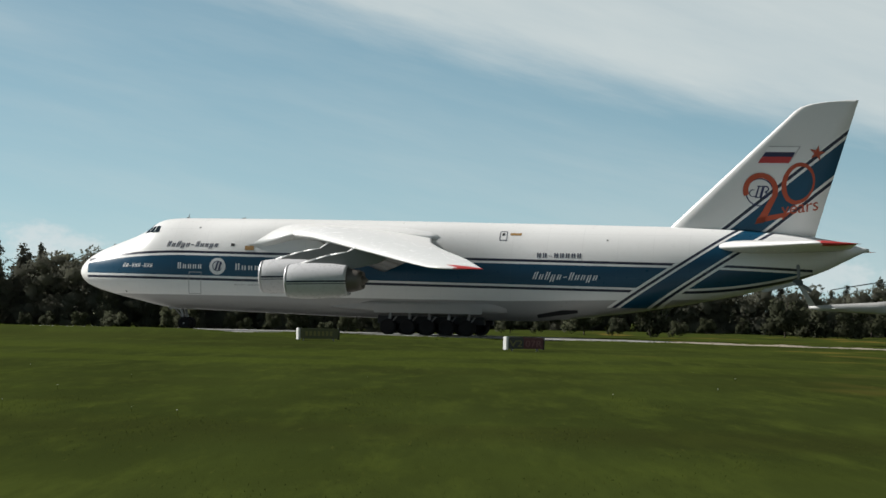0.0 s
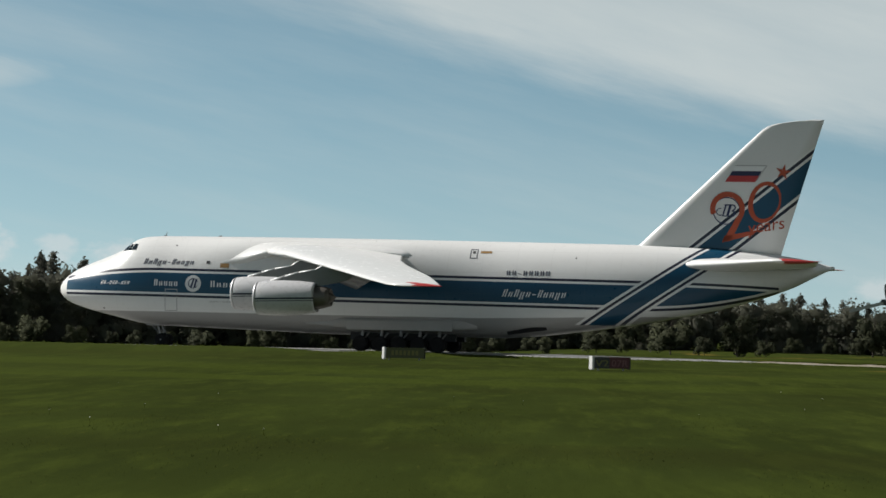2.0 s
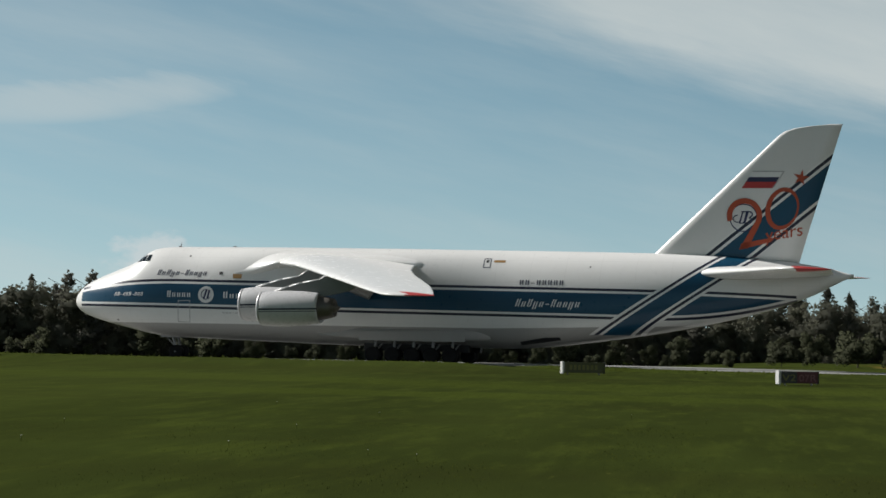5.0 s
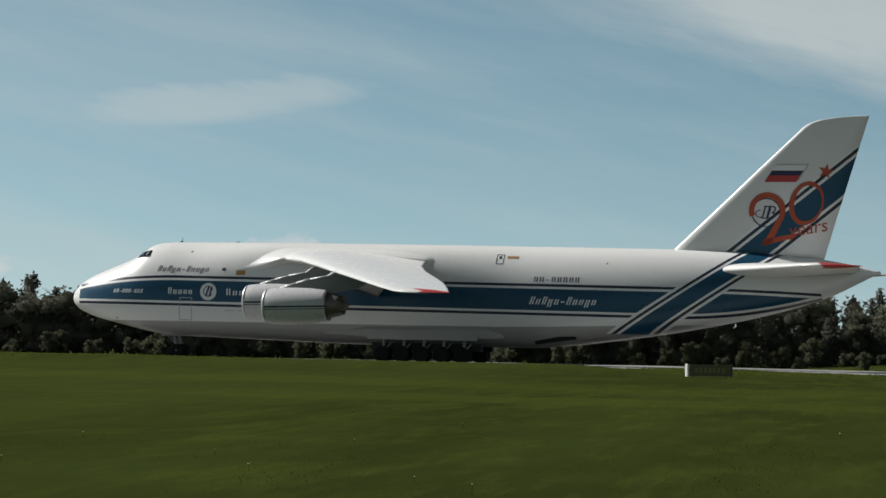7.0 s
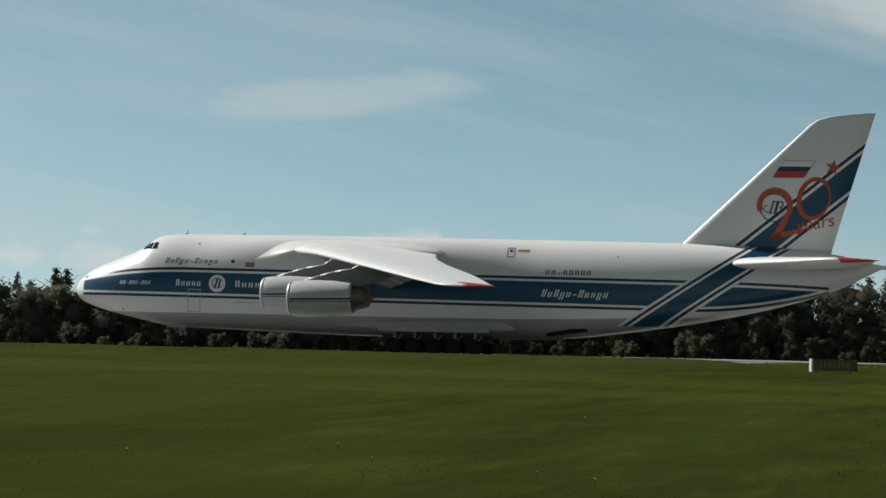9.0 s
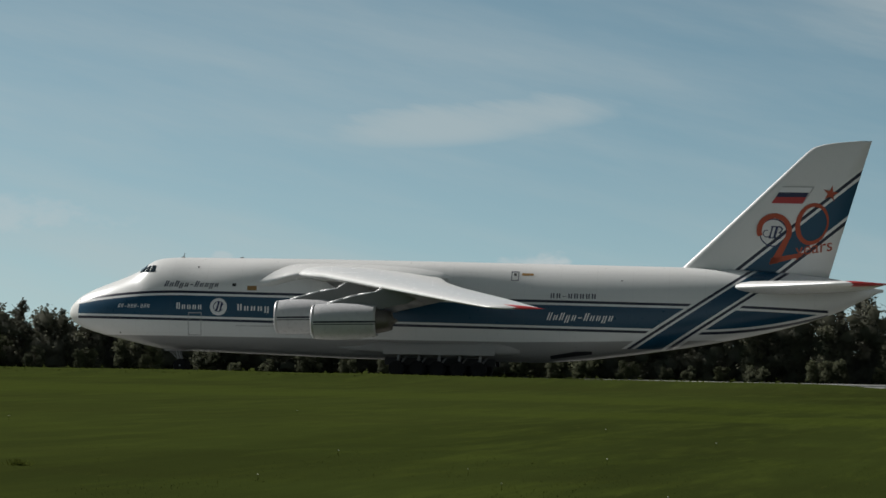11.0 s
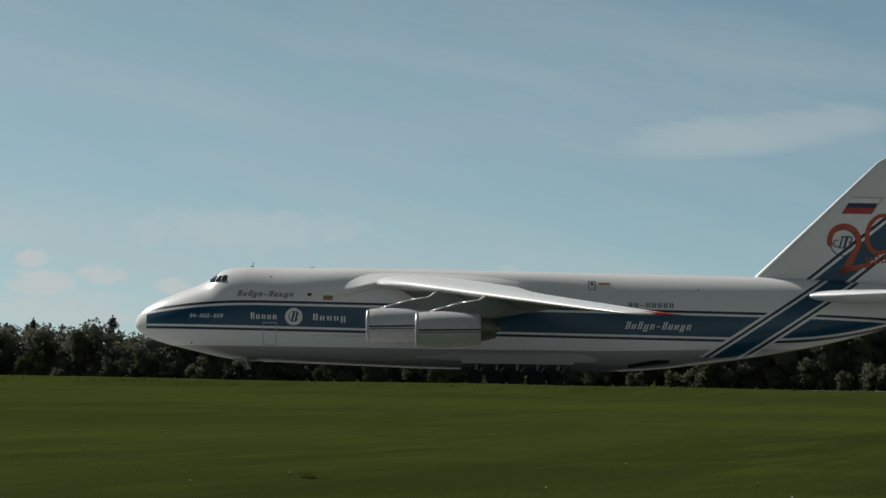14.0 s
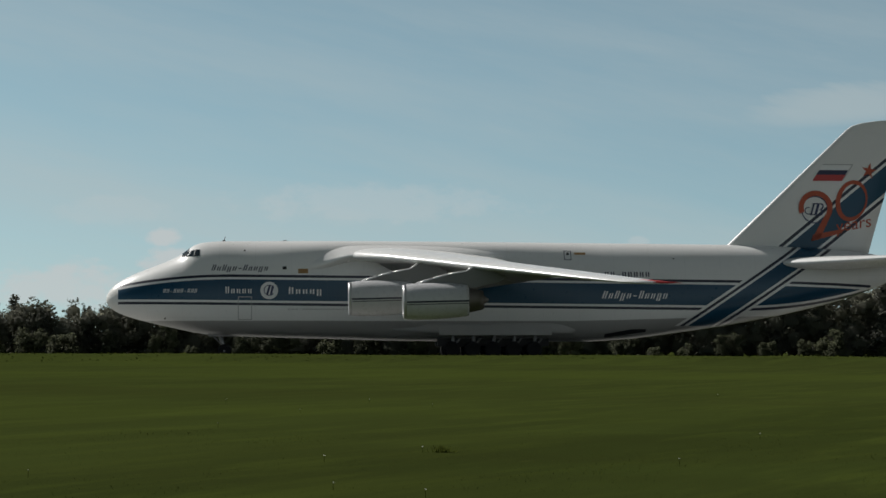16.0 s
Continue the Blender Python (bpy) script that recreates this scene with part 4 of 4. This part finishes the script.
# ------------------------------------------------------------- signs on the meadow
SIGNFACE = material("sign_face_black", (0.02, 0.022, 0.018), 0.5, vary=0.2)
SIGNRED = material("sign_face_red", (0.07, 0.008, 0.010), 0.5, vary=0.2)
SIGNGREEN = material("sign_face_olive", (0.055, 0.06, 0.012), 0.5, vary=0.3, scale=5)
SIGNWHITE = material("sign_white", (0.55, 0.55, 0.53), 0.5, vary=0.1)
SIGNTEXT = material("sign_lettering", (0.16, 0.06, 0.06), 0.5, vary=0.1)
SIGNYELLOW = material("sign_yellow_lettering", (0.13, 0.13, 0.022), 0.5, vary=0.1)


def build_sign(name, label, x, y, turn, w, h, panels):
    """A low airfield sign on two stubs, with a white end cap."""
    z = ground_z(x, y)
    s = empty(name, label, "sign", "airfield signs", pose(x, y, z, 0, 0, turn))
    x0 = 0.0
    for k, (width, mat, text, tmat) in enumerate(panels):
        bm = box(bmesh.new(), x0, x0 + width, -.16, .16, .12, .12 + h, .015)
        p = part("panel", bm, mat, s)
        if text:
            cu = bpy.data.curves.new("sign_text", "FONT")
            cu.body, cu.size, cu.extrude = text, h * 0.82, 0.004
            ob = new("sign_text", cu)
            me = bpy.data.meshes.new_from_object(ob.evaluated_get(bpy.context.evaluated_depsgraph_get()))
            bpy.data.objects.remove(ob)
            wid = max(v.co.x for v in me.vertices)
            for v in me.vertices:
                v.co = (x0 + width * .08 + v.co.x / wid * width * .84, -.168 - v.co.z, .12 + h * .18 + v.co.y)
            me.materials.append(tmat)
            part("lettering", me, None, p)
        if mat is SIGNGREEN:
            for i in range(7):
                xa = x0 + width * (.14 + .105 * i)
                part("lettering_bar", box(bmesh.new(), xa, xa + width * .065, -.17, -.155, .12 + h * .28, .12 + h * .74), tmat, p)
        x0 += width
    part("end_cap", box(bmesh.new(), -.13, -.002, -.21, .21, .05, .16 + h, .02), SIGNWHITE, s, "white end cap")
    part("end_cap", box(bmesh.new(), x0 + .002, x0 + .06, -.19, .19, .08, .14 + h, .02), SIGNFACE, s)
    for xx in (.3, x0 - .3):
        part("stub", tube(bmesh.new(), (xx, 0, -.3), (xx, 0, .14), .05), STEEL, s)
    return s


# ------------------------------------------------------------- the parked helicopter
HELI = material("helicopter_paint", (0.38, 0.38, 0.37), 0.4, vary=0.12)
HELIDARK = material("helicopter_dark_paint", (0.06, 0.07, 0.075), 0.45, vary=0.2)
BLADE = material("rotor_blade", (0.16, 0.165, 0.17), 0.5, vary=0.15)


def build_helicopter():
    """Its tail points to the camera's left; x runs from the tail rotor to the nose."""
    h = empty("helicopter", "parked helicopter with a slim grey tail boom and drooping rotor blades", "helicopter", m=pose(20.6, 147.5, 0, 0, 0, -8))
    secs = [(0.7, .10, 2.74), (2, .20, 2.76), (4.5, .33, 2.8), (7.2, .62, 2.85), (8.4, 1.0, 2.5), (9.6, 1.25, 2.15), (12, 1.28, 2.1), (15.5, 1.28, 2.05), (17.2, 1.15, 1.95), (18.3, .8, 1.75), (18.9, .2, 1.6)]
    rings = [[(x, r * math.cos(a), z + r * math.sin(a)) for a in [2 * math.pi * k / 24 for k in range(24)]] for x, r, z in secs]
    part("tail_boom", loft(rings[:4]), HELI, h, "slim pale tail boom", True)
    part("cabin", loft(rings[3:]), HELI, h, "pale rounded cabin", True)
    part("engine_cowling", loft([[(x, r * 1.1 * math.cos(a), z + r * math.sin(a)) for a in [2 * math.pi * k / 20 for k in range(20)]] for x, r, z in ((8.6, .3, 3.4), (10, .62, 3.55), (14, .66, 3.55), (15.4, .3, 3.4))]), HELI, h, "", True)
    # slanting tail fin with the rotor hub at its top
    fin = [[(x + c * u * dx_, t * c * .13 + 0, z) for u, t in foil(8)] for x, z, c, dx_ in ((0.80, 2.62, .50, 1), (0.42, 3.4, .32, 1), (.02, 4.12, .26, 1), (-.02, 4.3, .2, 1))]
    part("tail_fin", loft(fin), HELI, h, "slanting pale tail fin", True)
    bm = bmesh.new()
    tube(bm, (.12, -.1, 4.18), (.12, -.62, 4.18), .13)
    box(bm, -.25, .35, -.2, .2, 4.02, 4.36, .06)
    hub = part("tail_rotor_hub", bm, HELIDARK, h, "dark tail rotor hub")
    for a, l in ((94, 1.05), (194, 2.2), (326, .9)):
        d_ = Vector((math.cos(radians(a)), -0.02, math.sin(radians(a))))
        n_ = Vector((-d_.z, 0, d_.x))
        bm = bmesh.new()
        o = Vector((.12, -.6, 4.18))
        vs = []
        for s, wd in ((.2, .06), (.42, .10), (l - .1, .10), (l, .06)):
            for e in (-1, 1):
                for q in (-1, 1):
                    vs.append(o + d_ * s + n_ * wd * e + Vector((0, .02 * q, 0)))
        rings = [[vs[4 * k], vs[4 * k + 1], vs[4 * k + 3], vs[4 * k + 2]] for k in range(4)]
        bm.free()
        part("tail_rotor_blade", loft(rings), HELI if a == 194 else BLADE, hub, "pale tail rotor blade" if a == 194 else "")
    for sgn in (1, -1):
        st = [[(1.9 + .25 * k + c * u, sgn * y, 2.72 + t * c * .12) for u, t in foil(6)] for k, (y, c) in enumerate(((.1, .8), (1.35, .6)))]
        part("stabiliser", loft(st), HELI, h)
        leg = bmesh.new()
        tube(leg, (11.2, sgn * 1.1, 1.4), (10.9, sgn * 2.1, .45), .07)
        tube(leg, (12.4, sgn * 1.1, 1.2), (10.9, sgn * 2.1, .45), .05)
        part("gear_leg", leg, STEEL, h)
        bm = lathe([(-.14, .25), (-.15, .40), (0, .45), (.15, .40), (.14, .25)], 20, "y")
        bmesh.ops.translate(bm, verts=bm.verts[:], vec=(10.9, sgn * 2.25, .45))
        part("wheel", bm, RUBBER, h, "", True)
        for k in range(5):
            bm = bmesh.new()
            tube(bm, (11.4 + k * .95, sgn * 1.22, 2.3), (11.4 + k * .95, sgn * 1.30, 2.3), .22, None, 20)
            part("window", bm, GLASS, h)
    bm = bmesh.new()
    tube(bm, (17, 0, 1.2), (17, 0, .3), .07)
    part("gear_leg", bm, STEEL, h)
    bm = lathe([(-.2, .2), (-.22, .28), (0, .3), (.22, .28), (.2, .2)], 20, "y")
    bmesh.ops.translate(bm, verts=bm.verts[:], vec=(17, 0, .3))
    part("wheel", bm, RUBBER, h, "", True)
    bm = bmesh.new()
    tube(bm, (12.3, 0, 4.0), (12.3, 0, 4.75), .16, .12)
    tube(bm, (12.3, 0, 4.62), (12.3, 0, 4.85), .5, .4, 16)
    mast = part("rotor_mast", bm, HELIDARK, h)
    for k in range(5):
        a = radians(184 + 72 * k)
        rings = []
        for s in (0.5, 2, 4, 6, 8, 9.6, 10.4):
            zz = 4.76 + .1 * math.sin(min(1, s / 4) * 1.5) - 0.010 * s * s
            c_, n_ = Vector((12.3 + math.cos(a) * s, math.sin(a) * s, zz)), Vector((-math.sin(a), math.cos(a), 0))
            w = .12 if s < 1 else .26
            rings.append([c_ - n_ * w - Vector((0, 0, .03)), c_ + n_ * w - Vector((0, 0, .03)), c_ + n_ * w + Vector((0, 0, .03)), c_ - n_ * w + Vector((0, 0, .03))])
        part("rotor_blade", loft(rings), BLADE, mast, "long drooping rotor blade")


build_sign("airfield_sign", "low olive airfield sign with a white end cap in the grass", -9.35, 168.0, 24, 2.5, .68, [(2.75, SIGNGREEN, "", SIGNYELLOW)])
build_sign("airfield_sign", "low black and red airfield sign with a white end cap", 3.55, 136.0, 24, 1.95, .60, [(.92, SIGNFACE, "V2", SIGNYELLOW), (1.18, SIGNRED, "07R", SIGNTEXT)])
build_helicopter()


# ------------------------------------------------------------- what moves
# seconds, place of the aircraft's middle on the pavement, heading
TAXI = [
    (0, 1.56, 226.48, 167.54),
    (1, -3.65, 227.43, 167.95),
    (2, -8.68, 229.13, 168.58),
    (3, -13.66, 229.98, 168.99),
    (4, -18.57, 229.89, 169.31),
    (5, -23.39, 229.39, 169.89),
    (6, -28.15, 229.04, 171.10),
    (7, -32.92, 229.11, 173.13),
    (8, -37.85, 229.52, 176.01),
    (9, -43.04, 229.97, 179.63),
    (10, -48.57, 230.07, 183.73),
    (11, -54.43, 229.55, 188.05),
    (12, -60.49, 228.37, 192.36),
    (13, -66.60, 226.76, 196.48),
    (14, -72.61, 225.00, 200.36),
    (15, -78.60, 222.99, 203.92),
    (16, -85.10, 219.42, 206.99),
]


def taxi_at(t):
    ts = [r[0] for r in TAXI]
    i = max(0, min(len(ts) - 2, int(np.searchsorted(ts, t, side="right")) - 1))
    s = t - ts[i]
    out = []
    for k in (1, 2, 3):
        def v(j):
            j = max(0, min(len(ts) - 1, j))
            return TAXI[j][k]
        m0, m1 = (v(i + 1) - v(i - 1)) / (2 if 0 < i else 1), (v(i + 2) - v(i)) / (2 if i + 2 < len(ts) else 1)
        out.append((2 * s**3 - 3 * s**2 + 1) * v(i) + (s**3 - 2 * s**2 + s) * m0 + (-2 * s**3 + 3 * s**2) * v(i + 1) + (s**3 - s**2) * m1)
    return out


def motions():
    walk(AIR, [(k * 0.5, pose(taxi_at(k * 0.5)[0], taxi_at(k * 0.5)[1], 0.0, 0.8 * step(k * 0.5, 9.0, 15.0), 0, taxi_at(k * 0.5)[2])) for k in range(33)])
    times = [k * 0.1333333 for k in range(121)]
    run, spots = [0.0], [taxi_at(t) for t in times]
    for a, b in zip(spots, spots[1:]):
        run.append(run[-1] + math.hypot(b[0] - a[0], b[1] - a[1]))
    for hub, x, y, r in WHEELS:
        walk(hub, [(t, pose(x, y, r, 0, math.degrees(l / r) % 360, 0)) for t, l in zip(times, run)])


motions()
